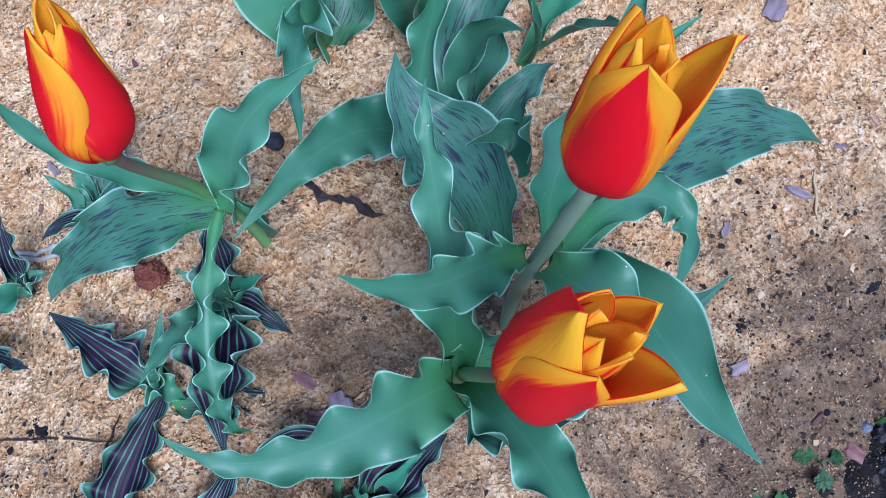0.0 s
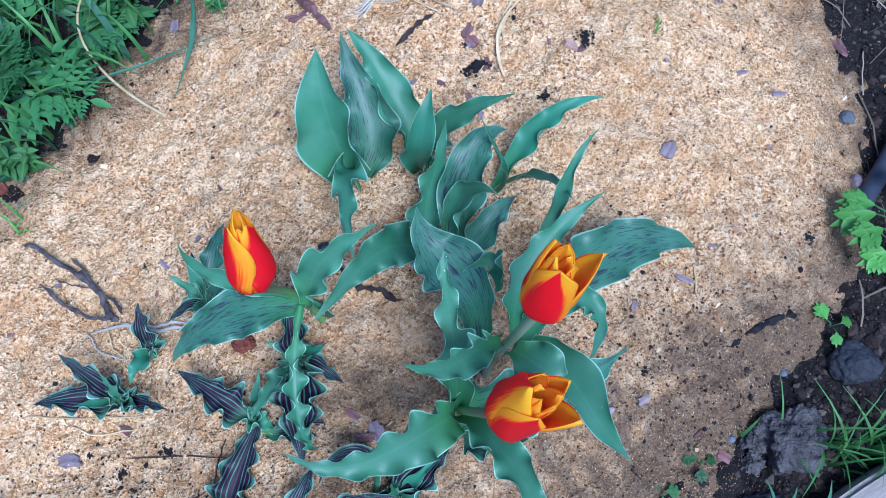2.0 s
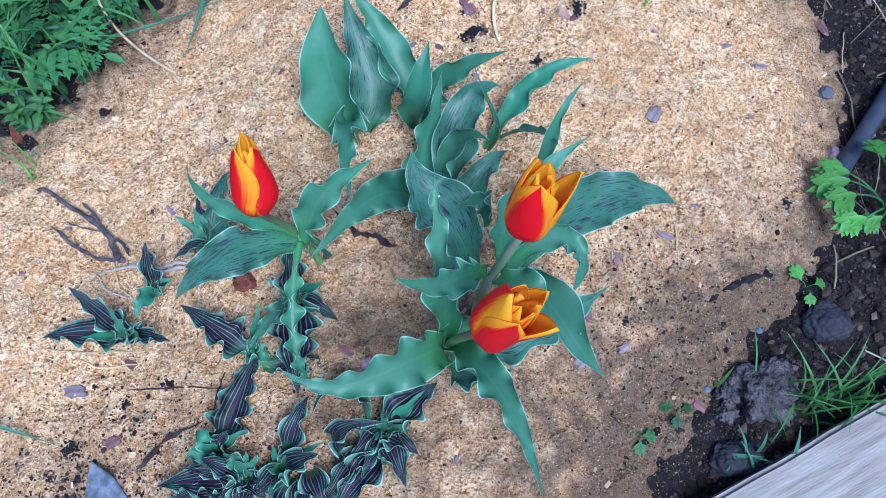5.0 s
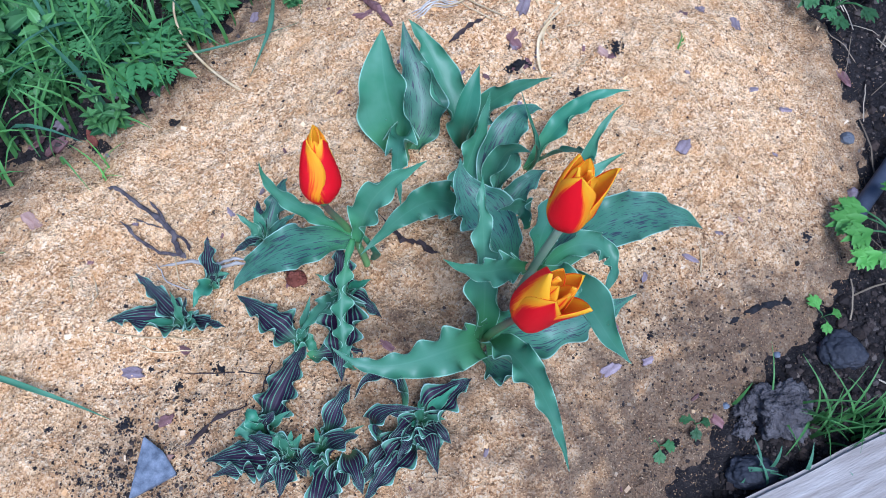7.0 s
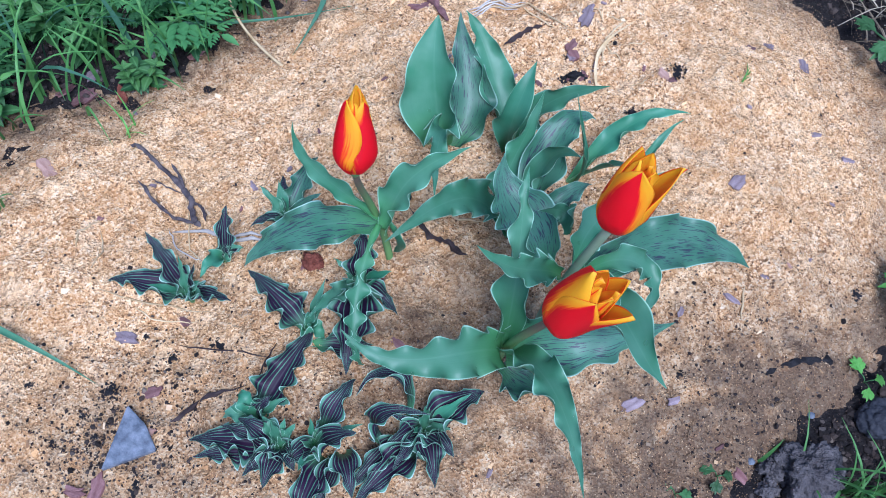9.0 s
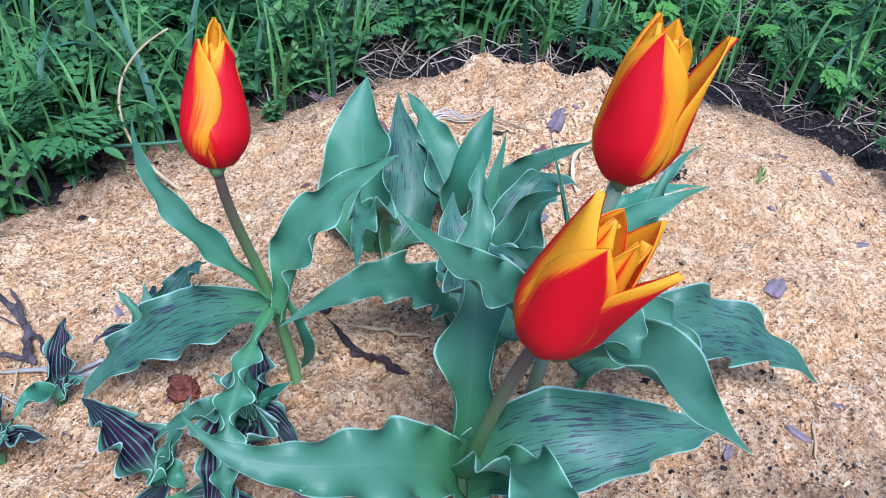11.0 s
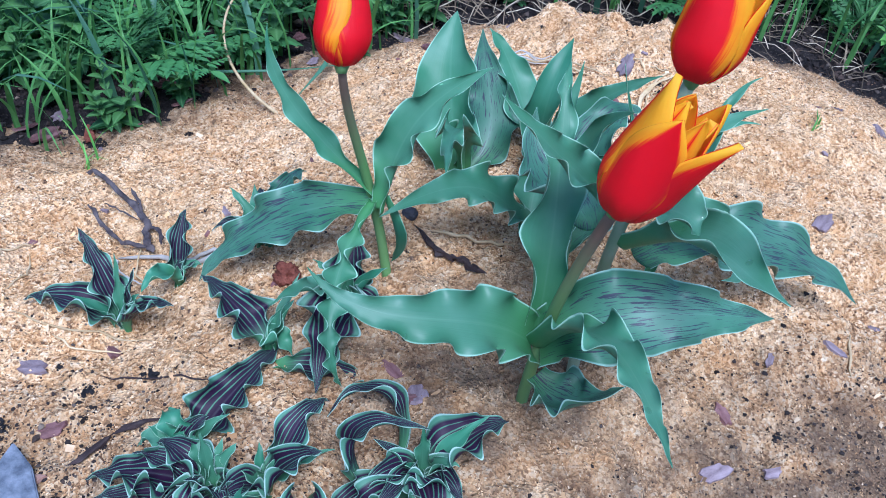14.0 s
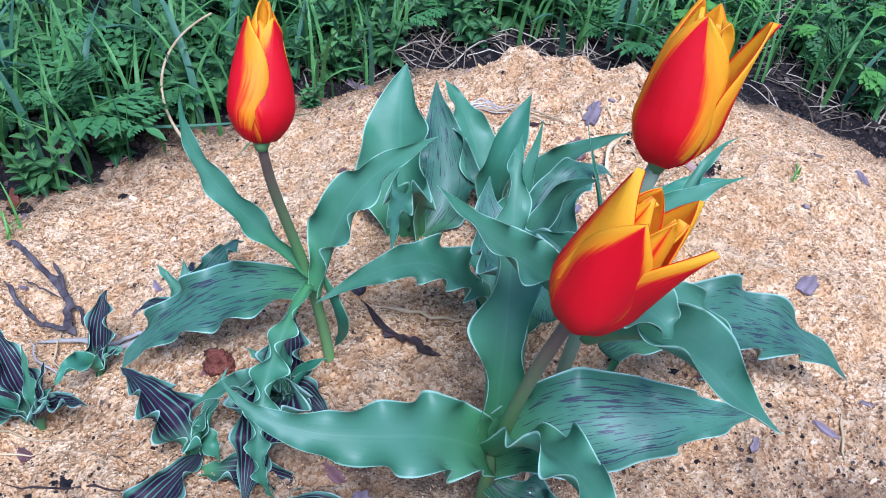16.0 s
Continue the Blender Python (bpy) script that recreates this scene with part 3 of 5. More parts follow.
def flower_part(plant, base, tip, size, radius, petals, seed):
    """A flower head: a carrier mesh at its base (the receptacle) with six petals under it."""
    axis = (Vector(tip) - Vector(base)).normalized()
    b = Vector(base)
    head = new("flower", tube_mesh("flower", [b - axis * 0.003, b + axis * 0.001, b + axis * 0.004], [0.0026, 0.0042, 0.003], M_STEM, 10))
    under(head, plant)
    for k, (turn, outer, opt) in enumerate(petals):
        o = dict(opt)
        sz = size * o.pop("tall", 1.0)
        hf = radius * o.pop("half", 1.15)
        rad = radius * o.pop("rad", 1.0 if outer else 0.86)
        p = new("petal", petal_mesh("petal", axis, b, sz, rad, hf, turn, outer, seed=seed * 10 + k, **o))
        p.parent = head
        p.matrix_parent_inverse = Matrix.Identity(4)


tulip_a = thing("flowering_tulip", (-0.094, 0.171, 0.062), "red and yellow tulip with one closed flower on a brown stem", "tulip", "flowering tulips")
stem_part(tulip_a, ((-0.094, 0.171, 0.055), (-0.108, 0.183, 0.136), (-0.120, 0.155, 0.186), (-0.119, 0.142, 0.238)), 0.0034, 0.0023)
flower_part(tulip_a, (-0.119, 0.142, 0.238), (-0.124, 0.168, 0.296), 0.058, 0.0150, (
    (218, True, dict(shift=-0.42, tip=0.45, red=0.92, half=1.3, tall=0.95, rad=1.04)), (325, True, dict(shift=0.30, tip=0.42, red=1.0, tall=0.95, half=1.2, rad=0.95)), (95, True, dict(tip=0.42, red=0.8)),
    (270, False, dict(tip=0.40, tall=0.93, half=1.0)), (30, False, dict(tip=0.12, tall=1.06, rad=0.75)), (150, False, dict(tip=0.08, tall=1.1, rad=0.7))), 1)
blades(tulip_a, (
    (((-0.105, 0.168, 0.136), (-0.144, 0.171, 0.170), (-0.172, 0.164, 0.201), (-0.170, 0.172, 0.236)), 0.015, dict(twist=(-35, -60), wave=0.08, waves=4, cup=0.3)),
    (((-0.099, 0.163, 0.129), (-0.097, 0.177, 0.175), (-0.083, 0.179, 0.204), (-0.047, 0.189, 0.226)), 0.029, dict(wave=0.09, waves=4, cup=0.3, fold=0.1, twist=(20, 50))),
    (((-0.103, 0.165, 0.132), (-0.152, 0.172, 0.114), (-0.196, 0.160, 0.089), (-0.215, 0.143, 0.052)), 0.037, dict(wave=0.13, waves=4.5, mat=M_LEAF_STREAK, twist=(-25, -40), cup=0.12)),
    (((-0.099, 0.166, 0.138), (-0.088, 0.160, 0.118), (-0.086, 0.166, 0.098), (-0.093, 0.171, 0.080)), 0.016, dict(wave=0.05, waves=2, cup=0.35, mat=M_LEAF_YOUNG)),
    (((-0.105, 0.164, 0.133), (-0.117, 0.100, 0.126), (-0.104, 0.054, 0.110), (-0.095, 0.072, 0.071)), 0.015, dict(wave=0.24, waves=7, twist=(0, -50), cup=0.45)),
), M_LEAF)

tulip_b = thing("flowering_tulip", (0.034, 0.125, 0.064), "tall red and yellow tulip with a half-open flower", "tulip", "flowering tulips")
stem_part(tulip_b, ((0.034, 0.128, 0.055), (0.030, 0.125, 0.130), (0.033, 0.108, 0.215), (0.0457, 0.1105, 0.2885)), 0.0036, 0.0030, M_STEM_PALE)
flower_part(tulip_b, (0.0457, 0.1105, 0.2870), (0.0520, 0.1230, 0.347), 0.060, 0.0158, (
    (250, True, dict(tip=0.72, red=0.54, shift=-0.08, tall=0.97, half=1.4)), (2, True, dict(tip=0.72, flare=0.29, red=0.55, tall=0.99, half=0.85)), (125, True, dict(tip=0.55, red=0.9, tall=1.0, half=0.95)),
    (205, False, dict(tip=0.45, tall=0.98, half=0.8, rad=0.80)), (305, False, dict(tip=0.50, tall=0.95, half=0.7, rad=0.74, curl=0.3)), (75, False, dict(tip=0.4, tall=1.0, half=0.7, rad=0.7, curl=0.2)),
    (20, False, dict(tip=0.4, tall=0.9, half=0.5, rad=0.5, curl=0.3))), 2)
blades(tulip_b, (
    (((0.031, 0.116, 0.203), (0.007, 0.105, 0.233), (-0.001, 0.077, 0.256), (-0.031, 0.083, 0.280)), 0.024, dict(twist=(-20, -40), wave=0.08, waves=5, cup=0.3)),
    (((0.040, 0.114, 0.212), (0.036, 0.152, 0.200), (0.061, 0.187, 0.212), (0.105, 0.214, 0.218)), 0.025, dict(wave=0.07, waves=5, cup=0.3)),
    (((0.049, 0.131, 0.163), (0.090, 0.196, 0.141), (0.159, 0.232, 0.122), (0.208, 0.226, 0.080)), 0.044, dict(twist=(15, 35), wave=0.14, waves=4.6, mat=M_LEAF_STREAK, cup=0.1, peak=0.5)),
    (((0.041, 0.111, 0.212), (0.088, 0.181, 0.182), (0.125, 0.146, 0.149), (0.089, 0.105, 0.184)), 0.022, dict(wave=0.10, waves=5)),
    (((0.041, 0.115, 0.182), (0.080, 0.099, 0.225), (0.075, 0.060, 0.232), (0.099, 0.034, 0.242)), 0.036, dict(wave=0.05, waves=2.8, fold=0.35, base=0.6)),
    (((0.038, 0.107, 0.215), (0.053, 0.091, 0.235), (0.061, 0.080, 0.240), (0.066, 0.082, 0.228)), 0.032, dict(wave=0.06, waves=3)),
    (((0.020, 0.125, 0.180), (0.023, 0.180, 0.155), (-0.024, 0.194, 0.150), (-0.021, 0.217, 0.187)), 0.050, dict(wave=0.08, waves=4, mat=M_LEAF_STREAK, cup=0.2, peak=0.45)),
    (((0.034, 0.152, 0.200), (0.041, 0.184, 0.173), (0.029, 0.191, 0.174), (0.009, 0.164, 0.201)), 0.020, dict(wave=0.1, waves=3)),
), M_LEAF)

tulip_c = thing("flowering_tulip", (0.007, 0.097, 0.064), "red and yellow tulip with a leaning, half-open flower", "tulip", "flowering tulips")
stem_part(tulip_c, ((0.007, 0.099, 0.055), (0.007, 0.089, 0.128), (0.012, 0.072, 0.190), (0.0254, 0.0596, 0.2520)), 0.0036, 0.0027)
flower_part(tulip_c, (0.0250, 0.0595, 0.2505), (0.0465, 0.0615, 0.3135), 0.065, 0.0166, (
    (184, True, dict(tip=0.85, red=0.80, tall=1.03, shift=-0.78, half=1.4)), (248, True, dict(tip=0.92, red=0.78, tall=0.90, half=1.08, rad=1.10, shift=0.10)), (318, True, dict(tip=0.95, flare=0.24, tall=0.94, half=1.05, red=0.85)),
    (95, True, dict(tip=0.55, red=0.8, tall=0.90, half=1.0)), (25, True, dict(tip=0.75, tall=0.97, half=0.85, red=0.7)), (225, False, dict(tip=0.60, tall=0.95, half=0.75, rad=0.82)),
    (290, False, dict(tip=0.68, tall=0.93, half=0.7, rad=0.78, curl=0.25)), (350, False, dict(tip=0.7, tall=0.88, half=0.7, rad=0.72, curl=0.3)), (130, False, dict(tip=0.3, tall=0.88, half=0.65, rad=0.6, curl=0.3))), 3)
blades(tulip_c, (
    (((0.006, 0.086, 0.128), (0.005, 0.114, 0.211), (-0.009, 0.137, 0.256), (-0.006, 0.164, 0.253)), 0.030, dict(wave=0.12, waves=4, cup=0.25, base=0.6, peak=0.28, fold=0.25, taper=0.78)),
    (((0.004, 0.082, 0.132), (-0.025, 0.060, 0.182), (-0.068, 0.025, 0.168), (-0.107, 0.051, 0.185)), 0.036, dict(twist=(-15, -35), wave=0.11, waves=6.2, cup=0.15, base=0.75, peak=0.25, taper=1.12)),
    (((0.010, 0.082, 0.131), (0.032, 0.050, 0.216), (0.056, 0.012, 0.193), (0.062, -0.034, 0.214)), 0.027, dict(taper=1.0, wave=0.12, waves=5.5, cup=0.2, base=0.75, peak=0.3)),
    (((0.008, 0.086, 0.129), (0.037, 0.084, 0.175), (0.082, 0.085, 0.177), (0.129, 0.128, 0.144)), 0.046, dict(twist=(20, 35), wave=0.13, waves=4.5, mat=M_LEAF_STREAK, cup=0.1, base=0.6, peak=0.35)),
    (((0.009, 0.081, 0.107), (0.026, 0.069, 0.100), (0.035, 0.062, 0.110), (0.055, 0.064, 0.137)), 0.040, dict(wave=0.06, waves=3, mat=M_LEAF_STREAK)),
), M_LEAF)

# ---- tulips not yet in flower ----
tulip_d = thing("budding_tulip", (0.004, 0.212, 0.066), "leafy tulip with ruffled blue-green streaked leaves, no flower", "tulip", "leafy tulips")
blades(tulip_d, (
    (((-0.002, 0.215, 0.074), (-0.034, 0.235, 0.112), (-0.054, 0.204, 0.144), (-0.097, 0.148, 0.137)), 0.034, dict(twist=(-20, -40), wave=0.10, waves=5.5, cup=0.1)),
    (((0.006, 0.212, 0.070), (0.016, 0.261, 0.139), (0.021, 0.297, 0.162), (0.051, 0.302, 0.140)), 0.038, dict(wave=0.10, waves=4, mat=M_LEAF_STREAK)),
    (((0.011, 0.213, 0.070), (0.009, 0.251, 0.123), (0.015, 0.256, 0.164), (0.036, 0.223, 0.193)), 0.026, dict(wave=0.06, waves=3, cup=0.3)),
    (((0.007, 0.212, 0.070), (0.035, 0.227, 0.103), (0.043, 0.252, 0.114), (0.061, 0.264, 0.100)), 0.026, dict(wave=0.08, waves=3, mat=M_LEAF_STREAK)),
    (((-0.000, 0.215, 0.070), (-0.029, 0.253, 0.084), (-0.002, 0.270, 0.115), (0.001, 0.288, 0.182)), 0.030, dict(wave=0.10, waves=4, cup=0.3)),
), M_LEAF)

tulip_e = thing("budding_tulip", (-0.073, 0.297, 0.065), "leafy tulip with two broad upright blue-green leaves", "tulip", "leafy tulips")
blades(tulip_e, (
    (((-0.073, 0.297, 0.060), (-0.086, 0.313, 0.102), (-0.098, 0.334, 0.132), (-0.098, 0.365, 0.157)), 0.062, dict(wave=0.05, waves=2.5, cup=0.34, base=0.55, peak=0.36, taper=1.75, twist=(-42, -20))),
    (((-0.071, 0.298, 0.060), (-0.040, 0.329, 0.086), (-0.070, 0.353, 0.100), (-0.082, 0.403, 0.125)), 0.047, dict(taper=1.5, wave=0.10, waves=4, mat=M_LEAF_STREAK)),
    (((-0.071, 0.299, 0.060), (-0.071, 0.295, 0.118), (-0.081, 0.259, 0.140), (-0.067, 0.194, 0.139)), 0.026, dict(wave=0.34, waves=4.5)),
), M_LEAF)

tulip_f = thing("budding_tulip", (-0.012, 0.306, 0.066), "leafy tulip with arching ruffled leaves round an upright one", "tulip", "leafy tulips")
blades(tulip_f, (
    (((-0.011, 0.308, 0.062), (-0.034, 0.351, 0.090), (-0.053, 0.385, 0.115), (-0.077, 0.406, 0.125)), 0.036, dict(wave=0.12, waves=4)),
    (((-0.013, 0.306, 0.062), (-0.022, 0.276, 0.127), (-0.018, 0.275, 0.165), (-0.009, 0.316, 0.181)), 0.027, dict(wave=0.08, waves=2, mat=M_LEAF_YOUNG, cup=0.38, taper=2.0, peak=0.5)),
    (((-0.012, 0.308, 0.062), (-0.007, 0.326, 0.105), (0.016, 0.326, 0.137), (0.056, 0.322, 0.162)), 0.026, dict(twist=(20, 40), wave=0.12, waves=4)),
    (((-0.012, 0.306, 0.062), (-0.010, 0.318, 0.078), (-0.012, 0.324, 0.081), (-0.021, 0.325, 0.077)), 0.012, dict(wave=0.05, waves=2)),
), M_LEAF)

tulip_g = thing("budding_tulip", (0.047, 0.285, 0.066), "small leafy tulip with narrow pointed green leaves", "tulip", "leafy tulips")
blades(tulip_g, (
    (((0.048, 0.285, 0.062), (0.059, 0.280, 0.105), (0.041, 0.279, 0.140), (0.027, 0.289, 0.185)), 0.009, dict(wave=0.06, waves=3, cup=0.4)),
    (((0.047, 0.285, 0.062), (0.071, 0.318, 0.105), (0.096, 0.340, 0.126), (0.134, 0.338, 0.129)), 0.021, dict(wave=0.10, waves=4)),
    (((0.046, 0.286, 0.062), (0.070, 0.283, 0.115), (0.086, 0.256, 0.154), (0.087, 0.218, 0.195)), 0.013, dict(wave=0.05, waves=4)),
), M_LEAF_YOUNG)

tulip_h = thing("budding_tulip", (0.068, 0.204, 0.065), "single narrow tulip leaf rising from the sawdust", "tulip", "leafy tulips")
blades(tulip_h, (
    (((0.068, 0.204, 0.060), (0.085, 0.213, 0.164), (0.078, 0.241, 0.204), (0.108, 0.268, 0.206)), 0.014, dict(wave=0.10, waves=4, cup=0.3)),
), M_LEAF)


def striped_tulip(label, foot, rows, sprouts=5):
    """A small rosette of purple-striped leaves close to the ground: tip, rise, width and what else sets a leaf apart."""
    x, y = foot
    z0 = land(x, y)
    plant = thing("striped_tulip", (x, y, z0), label, "tulip", "small striped tulips")
    for tip, rise, w, *more in rows:
        opt = dict(more[0]) if more else {}
        bx, by = opt.pop("foot", foot)
        base, tip = Vector((bx, by, land(bx, by) - 0.002)), Vector(tip)
        way, up = tip - base, Vector((0, 0, rise))
        c = (base, base + way * 0.22 + up, base + way * 0.68 + up, tip)
        if "bend" in opt:
            c = (base, Vector(opt["bend"][0]), Vector(opt["bend"][1]), tip)
            del opt["bend"]
        shape = dict(wave=0.13, waves=max(2.6, way.length * 62), cup=0.34, base=0.36, peak=0.36, taper=1.2, n=76, m=12)
        shape.update(opt)
        mat = shape.pop("mat", M_LEAF_PURPLE)
        under(new("leaf", blade_mesh("leaf", c, w * 0.88, mat, seed=len(bpy.data.meshes), **shape)), plant)
    rng = random.Random(len(bpy.data.meshes))
    for k in range(sprouts):
        a, h = k * 1.3 + rng.uniform(0, 1.0), rng.uniform(0.020, 0.042)
        d = Vector((math.cos(a), math.sin(a), 0)) * h * rng.uniform(0.3, 0.8)
        p = Vector((x, y, z0 - 0.002)) + d * 0.3
        c = (p, p + Vector((0, 0, h * 0.45)), p + d * 0.5 + Vector((0, 0, h * 0.8)), p + d + Vector((0, 0, h)))
        under(new("leaf", blade_mesh("leaf", c, rng.uniform(0.008, 0.015), rng.choice((M_LEAF_YOUNG, M_LEAF, M_LEAF_PURPLE)), seed=len(bpy.data.meshes), wave=0.1, waves=2, cup=0.4, n=30, m=8)), plant)
    return plant


GREEN = dict(mat=M_LEAF)
striped_tulip("small tulip rosette with dark purple stripes on blue-green leaves", (-0.260, 0.118), (
    ((-0.331, 0.116, 0.024), 0.020, 0.034), ((-0.298, 0.145, 0.074), 0.014, 0.026), ((-0.211, 0.101, 0.072), 0.012, 0.024, dict(cup=0.4)), ((-0.264, 0.129, 0.076), 0.004, 0.010, GREEN), ((-0.252, 0.129, 0.066), 0.004, 0.012)))
striped_tulip("tiny striped tulip with one upright folded leaf", (-0.237, 0.155), (
    ((-0.242, 0.187, 0.070), 0.016, 0.024, dict(cup=0.5)), ((-0.249, 0.127, 0.046), 0.018, 0.022, dict(mat=M_LEAF_YOUNG)), ((-0.222, 0.162, 0.046), 0.012, 0.016, GREEN)), 2)
striped_tulip("small tulip with upright green and purple striped leaves", (-0.190, 0.190), (
    ((-0.179, 0.255, 0.068), 0.024, 0.027, dict(mat=M_LEAF_STREAK)), ((-0.218, 0.207, 0.080), 0.012, 0.013, GREEN), ((-0.216, 0.170, 0.072), 0.020, 0.016), ((-0.163, 0.206, 0.090), 0.012, 0.018, dict(mat=M_LEAF_STREAK)), ((-0.205, 0.232, 0.062), 0.020, 0.015), ((-0.208, 0.190, 0.066), 0.012, 0.014, dict(mat=M_LEAF_YOUNG))))
striped_tulip("striped tulip rosette growing beneath a taller tulip", (-0.112, 0.137), (
    ((-0.106, 0.057, 0.080), 0.028, 0.046, dict(peak=0.45, wave=0.16)), ((-0.120, 0.176, 0.096), 0.014, 0.032), ((-0.141, 0.085, 0.112), 0.020, 0.022, GREEN), ((-0.078, 0.120, 0.070), 0.018, 0.024), ((-0.139, 0.150, 0.088), 0.010, 0.010, GREEN)))
striped_tulip("striped tulip with two long ruffled purple leaves", (-0.146, 0.092), (
    ((-0.207, 0.132, 0.070), 0.010, 0.036, dict(wave=0.13)), ((-0.070, 0.090, 0.056), 0.006, 0.026, dict(foot=(-0.140, 0.083))), ((-0.139, 0.099, 0.098), 0.006, 0.012, GREEN), ((-0.130, 0.086, 0.070), 0.018, 0.022, GREEN)), 2)
striped_tulip("striped tulip with one long purple leaf and short green ones", (-0.169, 0.016), (
    ((-0.140, 0.101, 0.064), 0.010, 0.038, dict(wave=0.13)), ((-0.192, 0.010, 0.060), 0.020, 0.022, GREEN), ((-0.184, 0.031, 0.066), 0.020, 0.022, dict(mat=M_LEAF_YOUNG)), ((-0.158, 0.030, 0.074), 0.012, 0.020)), 3)
striped_tulip("striped tulip rosette with leaves spread flat on the sawdust", (-0.142, -0.004), (
    ((-0.215, -0.009, 0.046), 0.018, 0.038), ((-0.208, -0.021, 0.046), 0.008, 0.032), ((-0.147, -0.037, 0.064), 0.012, 0.032), ((-0.178, 0.008, 0.072), 0.020, 0.026), ((-0.151, 0.006, 0.096), 0.004, 0.012, GREEN), ((-0.165, -0.030, 0.058), 0.012, 0.024), ((-0.190, 0.002, 0.066), 0.014, 0.024), ((-0.126, -0.022, 0.074), 0.016, 0.024), ((-0.160, 0.012, 0.080), 0.012, 0.018, GREEN)))
striped_tulip("striped tulip rosette with tangled ruffled leaves", (-0.117, 0.002), (
    ((-0.086, 0.008, 0.102), 0.012, 0.030), ((-0.098, 0.057, 0.076), 0.026, 0.024, dict(foot=(-0.114, 0.012))), ((-0.118, -0.068, 0.064), 0.022, 0.034, dict(foot=(-0.108, -0.003))), ((-0.103, -0.050, 0.066), 0.016, 0.022, dict(foot=(-0.100, -0.002))),
    ((-0.080, -0.032, 0.070), 0.022, 0.028, dict(foot=(-0.095, 0.002))), ((-0.134, -0.020, 0.072), 0.018, 0.024), ((-0.083, 0.020, 0.088), 0.010, 0.012, GREEN)), 4)
striped_tulip("large striped tulip rosette with pointed purple leaves", (-0.038, 0.032), (
    ((0.002, 0.067, 0.082), 0.018, 0.040), ((-0.021, -0.011, 0.066), 0.024, 0.030), ((-0.036, 0.030, 0.110), 0.0, 0.026, dict(foot=(-0.058, 0.016), bend=((-0.086, 0.018, 0.100), (-0.074, 0.030, 0.116)))),
    ((-0.094, 0.041, 0.084), 0.0, 0.024, dict(foot=(-0.054, 0.036), bend=((-0.050, 0.068, 0.092), (-0.086, 0.070, 0.096)))), ((-0.086, -0.029, 0.067), 0.022, 0.026, dict(foot=(-0.050, 0.023))), ((-0.079, -0.038, 0.068), 0.024, 0.036, dict(foot=(-0.038, 0.020))),
    ((-0.055, -0.008, 0.080), 0.018, 0.020), ((-0.066, 0.004, 0.076), 0.020, 0.026), ((-0.012, 0.012, 0.078), 0.018, 0.028), ((-0.041, 0.040, 0.098), 0.006, 0.012, GREEN), ((-0.018, 0.030, 0.084), 0.012, 0.013, GREEN)))

# ---- rain drops on the broad leaves ----


def drop_mesh(size, seed):
    """A flattened bead of water."""
    bm = bmesh.new()
    bmesh.ops.create_uvsphere(bm, u_segments=14, v_segments=9, radius=1.0)
    rng = random.Random(seed)
    ex = rng.uniform(0.8, 1.4)
    for v in bm.verts:
        v.co = Vector((v.co.x * size * ex, v.co.y * size, max(v.co.z, -0.25) * size * 0.5))
    me = bpy.data.meshes.new("water_drop")
    bm.to_mesh(me)
    bm.free()
    me.materials.append(M_DROP)
    me.polygons.foreach_set("use_smooth", [True] * len(me.polygons))
    return me


rng = random.Random(12)
for me in BROAD:
    row, half = 15, len(me.vertices) // 2
    for _ in range(rng.choice((2, 3, 4, 5))):
        i, j = rng.randrange(16, 88), rng.randrange(2, 13)
        a, b, c = (me.vertices[k].co for k in (i * row + j, i * row + j + 1, (i + 1) * row + j))
        nrm = (b - a).cross(c - a).normalized()
        if nrm.z < 0:
            nrm = -nrm
            a = me.vertices[half + i * row + j].co
        if nrm.z < 0.35:
            continue
        ob = new("water_drop", drop_mesh(rng.choice((0.0008, 0.001, 0.0014, 0.0022)), rng.random()))
        ob.matrix_world = Matrix.Translation(a) @ nrm.to_track_quat("Z", "Y").to_matrix().to_4x4() @ Matrix.Rotation(rng.uniform(0, 3), 4, "Z")
        ob.visible_shadow = False
        tagged(ob, "clear bead of rain water on a tulip leaf", "water drop", "rain drops")

# ---- bits lying on the mound ----


def lump_mesh(name, size, material, seed, rough=0.3, flat=1.0, cuts=3):
    """An uneven lump, standing on its origin."""
    bm = bmesh.new()
    bmesh.ops.create_icosphere(bm, subdivisions=cuts, radius=1.0)
    for v in bm.verts:
        d = 1 + rough * 0.22 * noise.noise(v.co * 15 + Vector((seed, 0, 1))) + rough * noise.noise(v.co * 1.3 + Vector((seed * 3.1, 0, 0))) + rough * 0.5 * noise.noise(v.co * 3.7 + Vector((0, seed, 0))) + rough * 0.3 * noise.noise(v.co * 9 + Vector((0, 0, seed)))
        v.co = Vector((v.co.x * size[0] * d, v.co.y * size[1] * d, v.co.z * size[2] * d * flat))
    me = bpy.data.meshes.new(name)
    bm.to_mesh(me)
    bm.free()
    me.materials.append(material)
    me.polygons.foreach_set("use_smooth", [True] * len(me.polygons))
    return me


